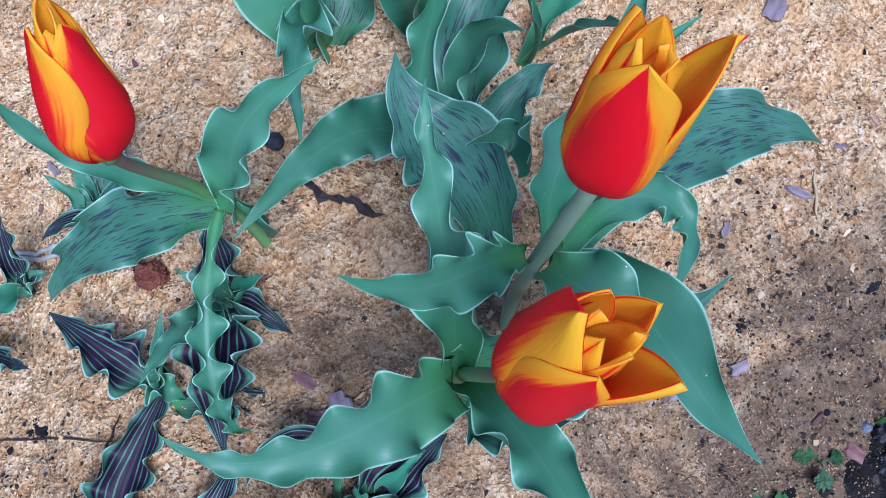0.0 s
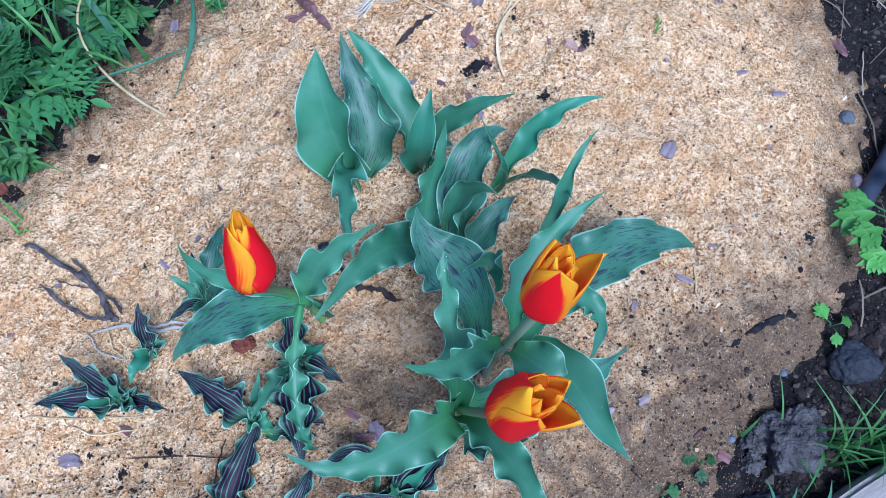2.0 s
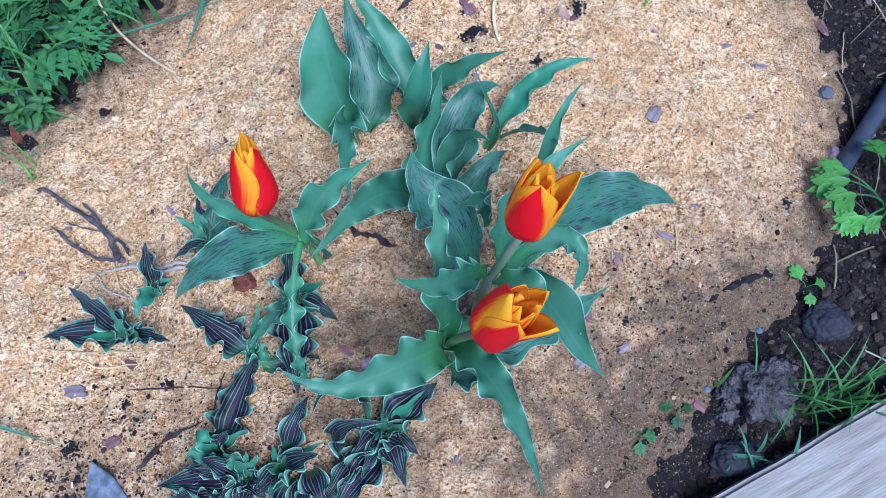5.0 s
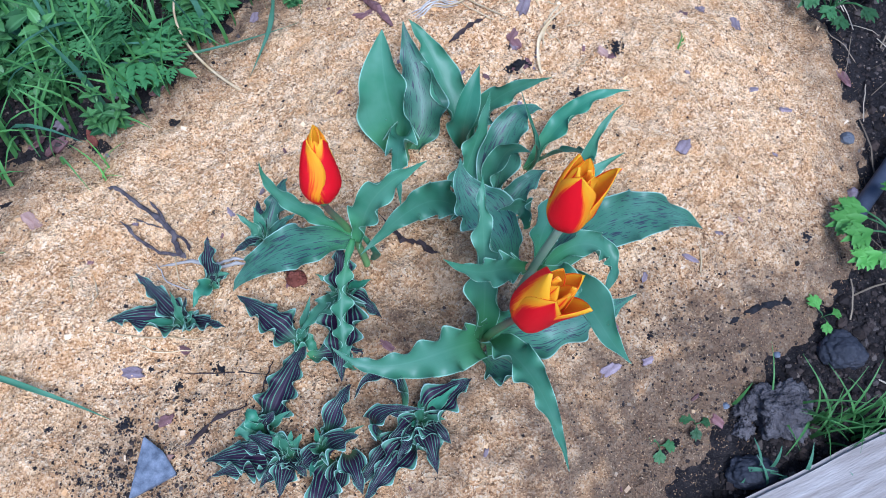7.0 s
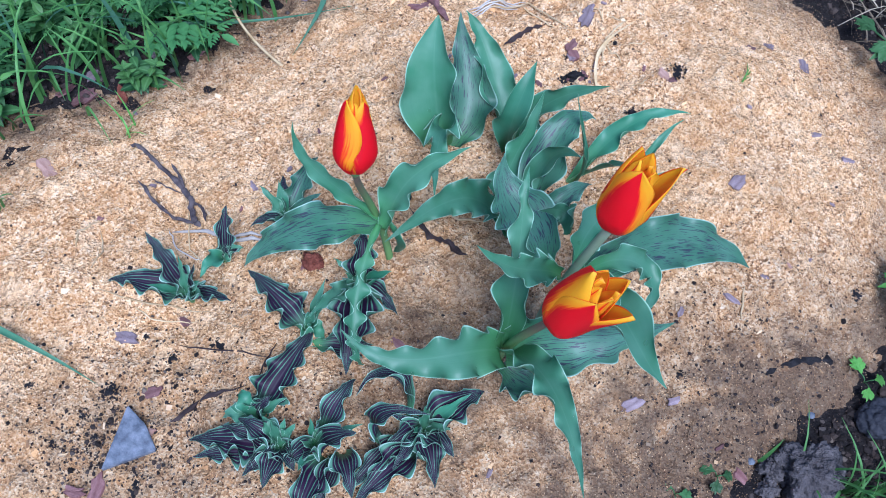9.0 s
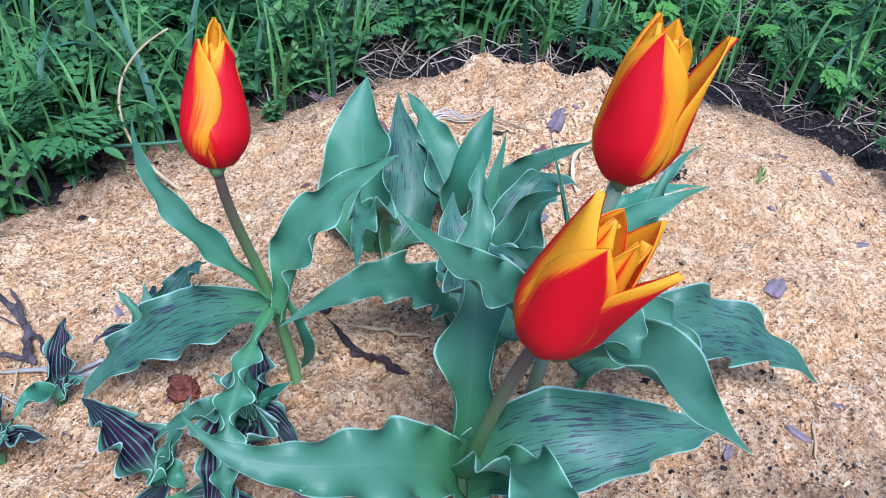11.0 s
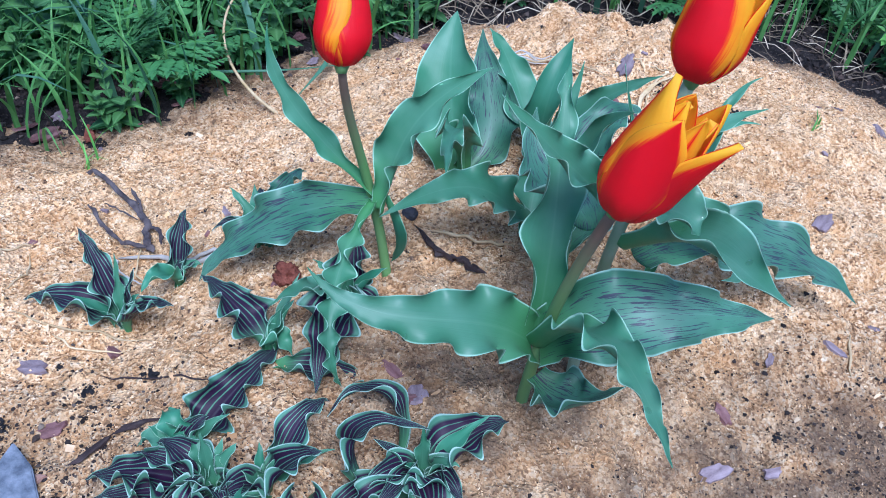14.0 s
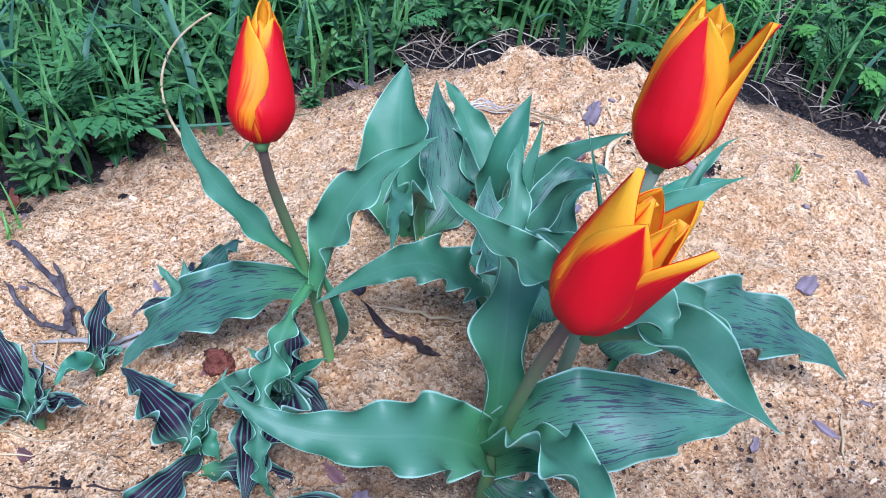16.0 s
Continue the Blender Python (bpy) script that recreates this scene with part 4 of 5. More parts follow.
def chip_mesh(name, length, width, material, seed, thick=0.0022):
    """A torn sliver of bark: a jagged outline with thickness and a slight bow."""
    rng = random.Random(seed)
    k = 14
    ring = []
    for i in range(k):
        a = 2 * math.pi * i / k
        r = 1 - 0.48 * rng.random()
        ring.append((math.copysign(abs(math.cos(a)) ** 0.75, math.cos(a)) * length / 2 * r, math.copysign(abs(math.sin(a)) ** 0.75, math.sin(a)) * width / 2 * r))
    bow = rng.uniform(0.2, 0.7) / length
    z = lambda x, y: bow * x * x * 0.6 + y * rng.uniform(-0.05, 0.05)
    top = [(x * 0.94, y * 0.9, thick + z(x, y)) for x, y in ring]
    low = [(x, y, z(x, y)) for x, y in ring]
    verts = top + low + [(0, 0, thick * 1.15), (0, 0, 0)]
    faces = [(i, (i + 1) % k, 2 * k) for i in range(k)] + [(k + (i + 1) % k, k + i, 2 * k + 1) for i in range(k)]
    faces += [(k + i, k + (i + 1) % k, (i + 1) % k, i) for i in range(k)]
    return mesh_of(name, verts, faces, material, smooth=False)


def lay(ob, x, y, turn, sink=0.0):
    """Set a flat thing on the ground, tilted as the ground is."""
    e = 0.006
    nx, ny = (land(x - e, y) - land(x + e, y)) / (2 * e), (land(x, y - e) - land(x, y + e)) / (2 * e)
    q = Vector((nx, ny, 1)).normalized().to_track_quat("Z", "Y").to_matrix().to_4x4()
    ob.matrix_world = Matrix.Translation((x, y, land(x, y) - sink)) @ q @ Matrix.Rotation(radians(turn), 4, "Z")
    return ob


BARK_LABEL = {"brown": "torn flake of reddish-brown bark on the sawdust", "grey": "greyish-purple flake of bark on the sawdust", "pink": "pale pinkish sliver of wood on the sawdust", "dark": "small heap of black crumbs on the sawdust"}
BARK_MAT = {"brown": M_BARK, "grey": M_BARK_GREY, "pink": M_BARK_PINK}


def crumb_pile(size, seed):
    """A few black crumbs heaped together, the largest in the middle."""
    rng = random.Random(seed)
    verts, faces = [], []
    for k in range(24 + int(size * 2600)):
        d = rng.random() ** 1.1 * size * 0.6
        a = rng.uniform(0, 6.283)
        r = size * (0.095 - 0.06 * d / (size * 0.6)) * rng.uniform(0.35, 1.2)
        c, off, b = Vector((d * math.cos(a), d * math.sin(a) * 0.75, r * 0.3)), rng.uniform(0, 60), len(verts)
        for v in ICO_V:
            verts.append(c + v * r * (1 + 0.6 * noise.noise(v * 1.4 + Vector((off, 0, 0)))) * (0.8 if abs(v.z) > 0.5 else 1.0))
        faces += [tuple(b + i for i in f) for f in ICO_F]
    return mesh_of("crumb_pile", verts, faces, M_CHAR, smooth=False)


ico = bmesh.new()
bmesh.ops.create_icosphere(ico, subdivisions=2, radius=1.0)
ICO_V, ICO_F = [v.co.copy() for v in ico.verts], [tuple(v.index for v in f.verts) for f in ico.faces]
ico.free()


def bark_chip(x, y, length, turn, tone, wide=0.5):
    seed = len(bpy.data.meshes)
    if tone == "dark":
        ob = new("crumb_pile", crumb_pile(length, seed))
        tagged(ob, BARK_LABEL[tone], "crumbs", kind="stuff")
        return lay(ob, x, y, turn, 0.0)
    ob = new("bark_flake", chip_mesh("bark_flake", length, length * wide, BARK_MAT[tone], seed))
    tagged(ob, BARK_LABEL[tone], "bark", "bark flakes")
    return lay(ob, x, y, turn, 0.0006)


for row in (
    (-0.300, 0.072, 0.031, 70, "grey"), (-0.284, 0.076, 0.018, 60, "dark"), (-0.261, 0.030, 0.022, 40, "brown"), (-0.364, 0.018, 0.013, 30, "dark"), (-0.256, 0.096, 0.015, 0, "brown"),
    (-0.429, 0.217, 0.036, 20, "pink"), (-0.433, 0.313, 0.032, 0, "brown"), (0.203, 0.209, 0.025, -70, "grey", 0.3), (0.165, 0.132, 0.012, 60, "dark"), (0.164, 0.111, 0.016, 20, "grey"),
    (0.128, 0.098, 0.028, 40, "grey"), (0.130, 0.137, 0.021, 60, "brown"), (-0.072, 0.097, 0.025, -40, "brown", 0.4), (-0.060, 0.078, 0.022, -20, "brown"), (-0.161, 0.156, 0.026, -75, "brown"),
    (0.201, 0.322, 0.024, -80, "grey", 0.8), (0.272, 0.499, 0.020, 0, "grey", 0.9), (0.234, 0.510, 0.017, 80, "grey"), (0.283, 0.413, 0.016, 30, "grey"), (0.316, 0.392, 0.016, 20, "grey"),
):
    bark_chip(*row)
for row in (
    (0.405, 0.471, 0.042, -40, "brown"), (0.040, 0.488, 0.022, 80, "grey"), (0.034, 0.411, 0.026, -30, "dark"), (0.031, 0.438, 0.018, 20, "grey"), (0.134, 0.430, 0.024, -80, "dark"),
    (0.029, 0.375, 0.014, 0, "brown"), (0.331, 0.256, 0.020, 0, "dark"), (0.018, 0.013, 0.010, 30, "grey"), (-0.255, 0.060, 0.016, 20, "dark"), (-0.371, 0.051, 0.006, 0, "dark"),
    (-0.126, 0.479, 0.038, -40, "brown", 0.3), (0.211, 0.086, 0.011, 0, "brown"), (0.234, 0.069, 0.024, -70, "brown"), (0.110, 0.225, 0.012, 20, "dark"), (-0.190, 0.299, 0.011, 60, "brown", 0.3),
    (-0.099, 0.152, 0.008, 30, "brown"), (0.255, 0.254, 0.008, 30, "pink"), (0.234, 0.239, 0.010, 60, "grey"), (0.189, 0.243, 0.007, 0, "dark"), (0.272, 0.220, 0.007, 0, "dark"),
):
    bark_chip(*row)
for row in (
    (0.190, 0.137, 0.007, 30, "dark"), (-0.219, 0.075, 0.018, 0, "dark"), (-0.298, 0.024, 0.020, 40, "dark"), (-0.295, -0.015, 0.018, 20, "dark"), (-0.312, 0.000, 0.012, 20, "dark"), (-0.143, 0.365, 0.010, 60, "brown", 0.3),
    (0.095, 0.374, 0.015, -70, "dark"), (-0.258, -0.004, 0.026, -60, "pink", 0.4), (-0.326, -0.027, 0.012, 0, "dark"), (-0.278, -0.053, 0.030, -30, "brown"), (-0.295, -0.060, 0.022, 10, "brown"), (-0.248, -0.048, 0.02, -45, "dark"),
):
    bark_chip(*row)
rng = random.Random(78)
for k in range(16):
    bark_chip(rng.gauss(0.04, 0.035), rng.gauss(0.43, 0.035), rng.uniform(0.006, 0.016), rng.uniform(0, 180), rng.choice(("brown", "dark", "brown", "grey")))
rng = random.Random(77)
for k in range(70):
    a, r = rng.uniform(0, 6.283), 0.95 * math.sqrt(rng.random())
    x, y = CENTRE.x + r * math.cos(a) * 0.42, CENTRE.y + r * math.sin(a) * 0.40
    if reach(x, y) < 0.97:
        bark_chip(x, y, rng.uniform(0.004, 0.009), rng.uniform(0, 180), rng.choice(("dark", "brown", "dark", "grey")))


def stick(name, path, r0, r1, material, label, category, height=0.004, sides=6, ragged=0.0):
    """A twig or stalk that follows the ground through a few places."""
    pts = []
    for i in range(len(path) - 1):
        for k in range(5):
            f = k / 5
            pts.append([path[i][d] + (path[i + 1][d] - path[i][d]) * f for d in range(2)])
    pts.append(list(path[-1]))
    s = len(bpy.data.meshes)
    out = []
    for i, (x, y) in enumerate(pts):
        jx, jy = 0.0016 * noise.noise((i * 0.7, s, 0)), 0.0016 * noise.noise((i * 0.7, s, 5))
        out.append((x + jx, y + jy, land(x + jx, y + jy) + height * (0.6 + 0.4 * math.sin(math.pi * i / len(pts))) + r0 * 0.5))
    k = len(out) - 1
    ob = new(name, tube_mesh(name, out, [(r0 + (r1 - r0) * i / k) * min(1.0, 0.3 + 0.35 * min(i, k - i)) * (1 + ragged * noise.noise((i * 0.9, s * 1.3, 2.0))) for i in range(k + 1)], material, sides))
    if ragged:
        for v in ob.data.vertices:
            v.co += 0.0024 * ragged * Vector((noise.noise(v.co * 300), noise.noise(v.co * 320 + Vector((9, 0, 0))), 0.5 * noise.noise(v.co * 310 + Vector((0, 9, 0)))))
        ob.data.polygons.foreach_set("use_smooth", [False] * len(ob.data.polygons))
    return tagged(ob, label, category)


branch = thing("dry_twig", (-0.313, 0.220, land(-0.313, 0.220)), "forked grey dry twig lying on the sawdust", "twig")
for path, a, b in ((((-0.364, 0.259), (-0.353, 0.256), (-0.331, 0.241), (-0.300, 0.221), (-0.288, 0.210), (-0.280, 0.192), (-0.272, 0.186)), 0.0011, 0.0021), (((-0.317, 0.243), (-0.305, 0.232), (-0.295, 0.216)), 0.0007, 0.0011), (((-0.342, 0.221), (-0.321, 0.203), (-0.299, 0.191), (-0.274, 0.187)), 0.0009, 0.0014), (((-0.287, 0.209), (-0.274, 0.202), (-0.267, 0.191)), 0.0009, 0.0012), (((-0.330, 0.225), (-0.315, 0.219), (-0.299, 0.217)), 0.0005, 0.0007)):
    t = stick("branch", path, a * 1.5, b * 1.4, M_TWIG, "", "", 0.008, 7, 0.5)
    under(t, branch)
stick("dead_stalk", ((-0.296, 0.178), (-0.265, 0.183), (-0.233, 0.174), (-0.207, 0.173)), 0.0014, 0.0020, M_DEAD, "bleached dead stalk lying on the sawdust", "stalk", 0.003)
stick("dead_stalk", ((-0.271, 0.185), (-0.236, 0.178), (-0.208, 0.177)), 0.0012, 0.0016, M_DEAD, "bleached dead stalk lying on the sawdust", "stalk", 0.005)
stick("bark_strip", ((-0.090, 0.223), (-0.066, 0.197), (-0.051, 0.196), (-0.034, 0.183)), 0.0016, 0.0024, M_TWIG_DARK, "dark wet strip of bark on the sawdust", "bark", 0.003, 8, 1.3)
stick("straw", ((-0.078, 0.220), (-0.046, 0.224), (-0.018, 0.226)), 0.0014, 0.0010, M_STRAW, "pale straw on the sawdust", "straw", 0.002)
stick("wet_twig", ((-0.238, 0.006), (-0.212, 0.029), (-0.181, 0.039)), 0.0016, 0.0009, M_TWIG_DARK, "short dark wet twig on the sawdust", "twig", 0.002, 8, 1.4)
stick("thin_twig", ((-0.253, 0.072), (-0.212, 0.071), (-0.170, 0.067)), 0.0007, 0.0006, M_TWIG_DARK, "hair-thin dark twig on the sawdust", "twig", 0.001)
stick("thin_twig", ((-0.170, 0.082), (-0.174, 0.062), (-0.175, 0.047)), 0.0008, 0.0006, M_TWIG_DARK, "hair-thin dark twig on the sawdust", "twig", 0.001)
stick("straw", ((0.080, 0.490), (0.062, 0.462), (0.060, 0.430)), 0.0012, 0.0009, M_STRAW, "pale straw on the sawdust", "straw", 0.002)
stick("straw", ((-0.070, 0.478), (-0.020, 0.492), (0.025, 0.462)), 0.0010, 0.0008, M_STRAW, "pale straw on the sawdust", "straw", 0.004)
stick("straw", ((-0.303, 0.100), (-0.282, 0.091), (-0.244, 0.096)), 0.0008, 0.0006, M_STRAW, "pale straw on the sawdust", "straw", 0.002)
stick("straw", ((-0.359, 0.166), (-0.349, 0.146), (-0.352, 0.125)), 0.0009, 0.0006, M_STRAW, "pale straw on the sawdust", "straw", 0.001)
stick("straw", ((-0.288, 0.200), (-0.274, 0.163), (-0.255, 0.147)), 0.0007, 0.0006, M_STRAW, "pale straw on the sawdust", "straw", 0.004)
stick("root", ((0.236, 0.150), (0.262, 0.168), (0.290, 0.182), (0.318, 0.190)), 0.0016, 0.0036, M_CHAR, "dark root showing at the foot of the mound", "root", -0.001, 9, 1.7)

stick("bark_strip", ((-0.156, 0.527), (-0.140, 0.511), (-0.119, 0.488), (-0.097, 0.457)), 0.0030, 0.0042, M_BARK, "long dark brown strip of bark at the mound's edge", "bark", 0.003, 8, 0.9)
stick("wet_twig", ((-0.036, 0.433), (-0.020, 0.451), (0.001, 0.466)), 0.0024, 0.0018, M_TWIG_DARK, "short dark wet twig on the sawdust", "twig", 0.002, 8, 0.9)
stick("wet_twig", ((0.093, 0.368), (0.097, 0.384)), 0.0014, 0.0008, M_TWIG_DARK, "short dark wet twig on the sawdust", "twig", 0.001)
for k in range(4):
    d = 0.0024 * (k - 1.5)
    stick("dead_stalk", ((-0.075 - d, 0.470 + d), (-0.055, 0.487 + d), (-0.026 + d, 0.490 + 0.8 * d)), 0.0009, 0.0006, M_DEAD, "bleached dead stalk lying on the sawdust", "stalk", 0.003 + 0.001 * k)
stick("straw", ((-0.027, 0.492), (-0.005, 0.471), (0.010, 0.461)), 0.0010, 0.0008, M_STRAW, "pale straw on the sawdust", "straw", 0.002)
stick("straw", ((-0.371, 0.143), (-0.375, 0.158), (-0.362, 0.180)), 0.0010, 0.0006, M_STRAW, "curved pale straw on the sawdust", "straw", 0.001)
stick("straw", ((-0.336, 0.108), (-0.292, 0.105), (-0.238, 0.106)), 0.0009, 0.0007, M_STRAW, "pale straw on the sawdust", "straw", 0.001)
stick("straw", ((-0.300, 0.180), (-0.284, 0.159), (-0.255, 0.150)), 0.0007, 0.0005, M_DEAD, "pale straw on the sawdust", "straw", 0.006)
stick("straw", ((-0.297, 0.152), (-0.287, 0.140), (-0.272, 0.136)), 0.0006, 0.0005, M_DEAD, "pale straw on the sawdust", "straw", 0.006)
stick("straw", ((0.214, 0.222), (0.215, 0.194)), 0.0012, 0.0009, M_STRAW, "pale straw on the sawdust", "straw", 0.001)
for k in range(9):
    x, y, a = (0.06 + 0.03 * math.sin(k * 2.4), 0.44 + 0.045 * math.cos(k * 1.7), k * 2.1)
    stick("straw", ((x, y), (x + 0.012 * math.cos(a), y + 0.012 * math.sin(a)), (x + 0.020 * math.cos(a + 0.5), y + 0.020 * math.sin(a + 0.5))), 0.0007, 0.0005, M_STRAW, "pale straw on the sawdust", "straw", 0.002)
for row in ((0.039, 0.480, 0.026, 95, "grey", 0.6), (0.029, 0.449, 0.020, 30, "brown"), (0.034, 0.439, 0.018, -20, "brown", 0.7), (0.127, 0.421, 0.020, -60, "brown", 0.4), (0.120, 0.423, 0.018, 10, "pink", 0.8), (0.211, 0.497, 0.012, 0, "brown", 0.8), (0.231, 0.506, 0.016, -60, "grey"), (-0.258, 0.095, 0.015, 20, "brown"), (-0.235, 0.233, 0.014, 40, "grey"), (0.160, 0.186, 0.012, -70, "grey"), (-0.053, 0.083, 0.020, 50, "grey", 0.8)):
    bark_chip(*row)
ribbon = [(x, y, land(x, y) + h) for x, y, h in ((0.060, 0.398, 0.003), (0.045, 0.440, 0.010), (0.066, 0.462, 0.010), (0.090, 0.492, 0.004))]
tagged(new("wood_shaving", blade_mesh("wood_shaving", ribbon, 0.0042, M_STRAW, wave=0.1, waves=3, cup=0.2, base=0.6, seed=3, n=40, m=6)), "long curled tan wood shaving on the sawdust", "shaving")

stalk = ((-0.252, 0.388, 0.012), (-0.334, 0.435, 0.010), (-0.353, 0.470, 0.060), (-0.290, 0.485, 0.100))
tagged(new("dry_grass_stalk", tube_mesh("dry_grass_stalk", [bez(stalk, i / 24) for i in range(25)], [0.0017 - 0.0008 * i / 24 for i in range(25)], M_STRAW, 6)), "long bent straw-coloured grass stalk arching out of the weeds", "grass")

bm = bmesh.new()
tri = [bm.verts.new(p) for p in ((-0.276, 0.013, 0), (-0.278, -0.041, 0), (-0.242, -0.017, 0), (-0.257, 0.001, 0))]
f = bm.faces.new(tri)
ext = bmesh.ops.extrude_face_region(bm, geom=[f])
bmesh.ops.translate(bm, verts=[e for e in ext["geom"] if isinstance(e, bmesh.types.BMVert)], vec=(0, 0, 0.006))
bmesh.ops.bevel(bm, geom=bm.edges[:], offset=0.0009, segments=2, affect="EDGES")
bmesh.ops.recalc_face_normals(bm, faces=bm.faces)
me = bpy.data.meshes.new("slate_shard")
bm.to_mesh(me)
bm.free()
me.materials.append(M_SLATE)
ob = tagged(new("slate_shard", me), "pointed blue-grey shard of slate on the sawdust", "stone")
ob.location = (0, 0, land(-0.265, -0.015) + 0.001)


def lump(name, x, y, size, material, label, category, group="", rough=0.3, sink=0.35, seed=None):
    ob = new(name, lump_mesh(name, size, material, len(bpy.data.meshes) if seed is None else seed, rough, cuts=5))
    ob.location = (x, y, land(x, y) + size[2] * (1 - sink) - size[2] * 0.2)
    return tagged(ob, label, category, group)


lump("earth_clod", 0.292, 0.079, (0.026, 0.023, 0.020), M_CLOD, "rough grey clod of dry earth beside the mound", "clod", "clods", 0.6)
lump("earth_clod", 0.262, 0.082, (0.011, 0.010, 0.009), M_CLOD, "small grey clod of earth beside a larger one", "clod", "clods", 0.6)
lump("earth_clod", 0.258, 0.062, (0.008, 0.009, 0.007), M_CLOD, "small grey clod of earth beside a larger one", "clod", "clods", 0.6)
lump("dark_stone", 0.362, 0.146, (0.023, 0.018, 0.014), M_DARKSTONE, "rounded blue-black stone half sunk in soil", "stone", "stones", 0.25)
lump("dark_stone", 0.262, 0.022, (0.024, 0.016, 0.012), M_DARKSTONE, "rounded blue-black stone half sunk in soil", "stone", "stones", 0.25)
lump("pebble", 0.395, 0.385, (0.008, 0.007, 0.006), M_STONE, "small grey pebble at the mound's foot", "pebble", "pebbles", 0.2)
lump("pebble", 0.395, 0.318, (0.006, 0.009, 0.005), M_BARK_GREY, "small mauve pebble at the mound's foot", "pebble", "pebbles", 0.2)
lump("pebble", 0.300, 0.140, (0.0035, 0.003, 0.0025), M_SLATE, "small bluish pebble at the mound's foot", "pebble", "pebbles", 0.2)
lump("pebble", 0.242, 0.082, (0.0035, 0.003, 0.0025), M_SLATE, "small bluish pebble at the mound's foot", "pebble", "pebbles", 0.2)
lump("dark_stone", -0.365, -0.072, (0.010, 0.009, 0.008), M_DARKSTONE, "small blue-black stone on the sawdust", "stone", "stones", 0.2)
lump("bark_chunk", -0.158, 0.155, (0.009, 0.007, 0.009), M_BARK_RED, "rough rust-red chunk of bark on the sawdust", "bark", "", 0.5)
lump("black_chip", 0.038, 0.410, (0.008, 0.005, 0.004), M_CHAR, "black charred chip on the sawdust", "chip", "", 0.7)
lump("dark_stone", -0.095, 0.232, (0.006, 0.005, 0.0045), M_DARKSTONE, "small blue-black stone on the sawdust", "stone", "stones", 0.2)

# crumbs of soil along the foot of the mound
rng = np.random.default_rng(8)
verts, faces = [], []
ico = bmesh.new()
bmesh.ops.create_icosphere(ico, subdivisions=1, radius=1.0)
base_v, base_f = [v.co.copy() for v in ico.verts], [tuple(v.index for v in f.verts) for f in ico.faces]
ico.free()
for _ in range(15000):
    a = rng.uniform(-180, 180)
    k = rng.normal(1.22, 0.13) if -80 < a < 20 else rng.normal(1.26, 0.10)
    r = k * float(np.interp(a, EDGE_AT, EDGE_R))
    x, y = CENTRE.x + r * math.cos(radians(a)), CENTRE.y + r * math.sin(radians(a))
    s = min(0.0052, 0.0006 + rng.exponential(0.0011)) * (0.6 if k < 1.05 else 1.0)
    z = land(x, y) + s * 0.2
    off = rng.uniform(0, 50)
    b = len(verts)
    for v in base_v:
        d = s * (1 + 1.1 * noise.noise(v * 1.7 + Vector((off, 0, 0))))
        verts.append((x + v.x * d, y + v.y * d, z + v.z * d * 0.75))
    faces += [tuple(b + i for i in f) for f in base_f]
for _ in range(8000):
    if rng.random() < 0.35:
        x, y = rng.normal(-0.24, 0.10), rng.normal(-0.01, 0.06)
    elif rng.random() < 0.55:
        x, y = rng.normal(0.21, 0.07), rng.normal(0.10, 0.08)
    else:
        x, y = rng.uniform(-0.5, 0.45), rng.uniform(-0.2, 0.62)
    if reach(x, y) > 0.99:
        continue
    s = min(0.0020, 0.0003 + rng.exponential(0.00033))
    z, off, b = mound_z(x, y) + s * 0.25, rng.uniform(0, 50), len(verts)
    for v in base_v:
        d = s * (1 + 0.9 * noise.noise(v * 1.5 + Vector((off, 0, 0))))
        verts.append((x + v.x * d, y + v.y * d, z + v.z * d * 0.6))
    faces += [tuple(b + i for i in f) for f in base_f]
for _ in range(1100):
    x, y = (rng.normal(-0.285, 0.028), rng.normal(-0.022, 0.022)) if rng.random() < 0.8 else (rng.normal(-0.245, 0.025), rng.normal(0.02, 0.02))
    s = min(0.0026, 0.0003 + rng.exponential(0.00045))
    z, off, b = land(x, y) + s * 0.25, rng.uniform(0, 50), len(verts)
    for v in base_v:
        d = s * (1 + 0.9 * noise.noise(v * 1.5 + Vector((off, 0, 0))))
        verts.append((x + v.x * d, y + v.y * d, z + v.z * d * 0.6))
    faces += [tuple(b + i for i in f) for f in base_f]
for _ in range(26000):
    x, y = rng.uniform(0.22, 0.72), rng.uniform(-0.15, 0.85)
    if reach(x, y) < 1.04:
        continue
    s = min(0.0075, 0.0005 + rng.exponential(0.0010))
    z, off, b = soil_z(x, y) + s * 0.15, rng.uniform(0, 50), len(verts)
    for v in base_v:
        d = s * (1 + 1.0 * noise.noise(v * 1.6 + Vector((off, 0, 0))))
        verts.append((x + v.x * d, y + v.y * d, z + v.z * d * 0.75))
    faces += [tuple(b + i for i in f) for f in base_f]
n = Nodes("soil_crumbs", 0.92, 0.15)
n.colour(n.ramp(n.island(), (0.0, (0.014, 0.011, 0.010)), (0.5, (0.032, 0.025, 0.023)), (0.8, (0.06, 0.042, 0.034)), (0.95, (0.085, 0.07, 0.062)), (1.0, (0.22, 0.17, 0.13))))
n.bump(n.noise(n.coord(), 500, 3), 0.8, 0.002)
tagged(new("soil_crumbs", mesh_of("soil_crumbs", verts, faces, n.m, smooth=False)), "loose dark crumbs of soil along the mound's foot", "soil", kind="stuff")

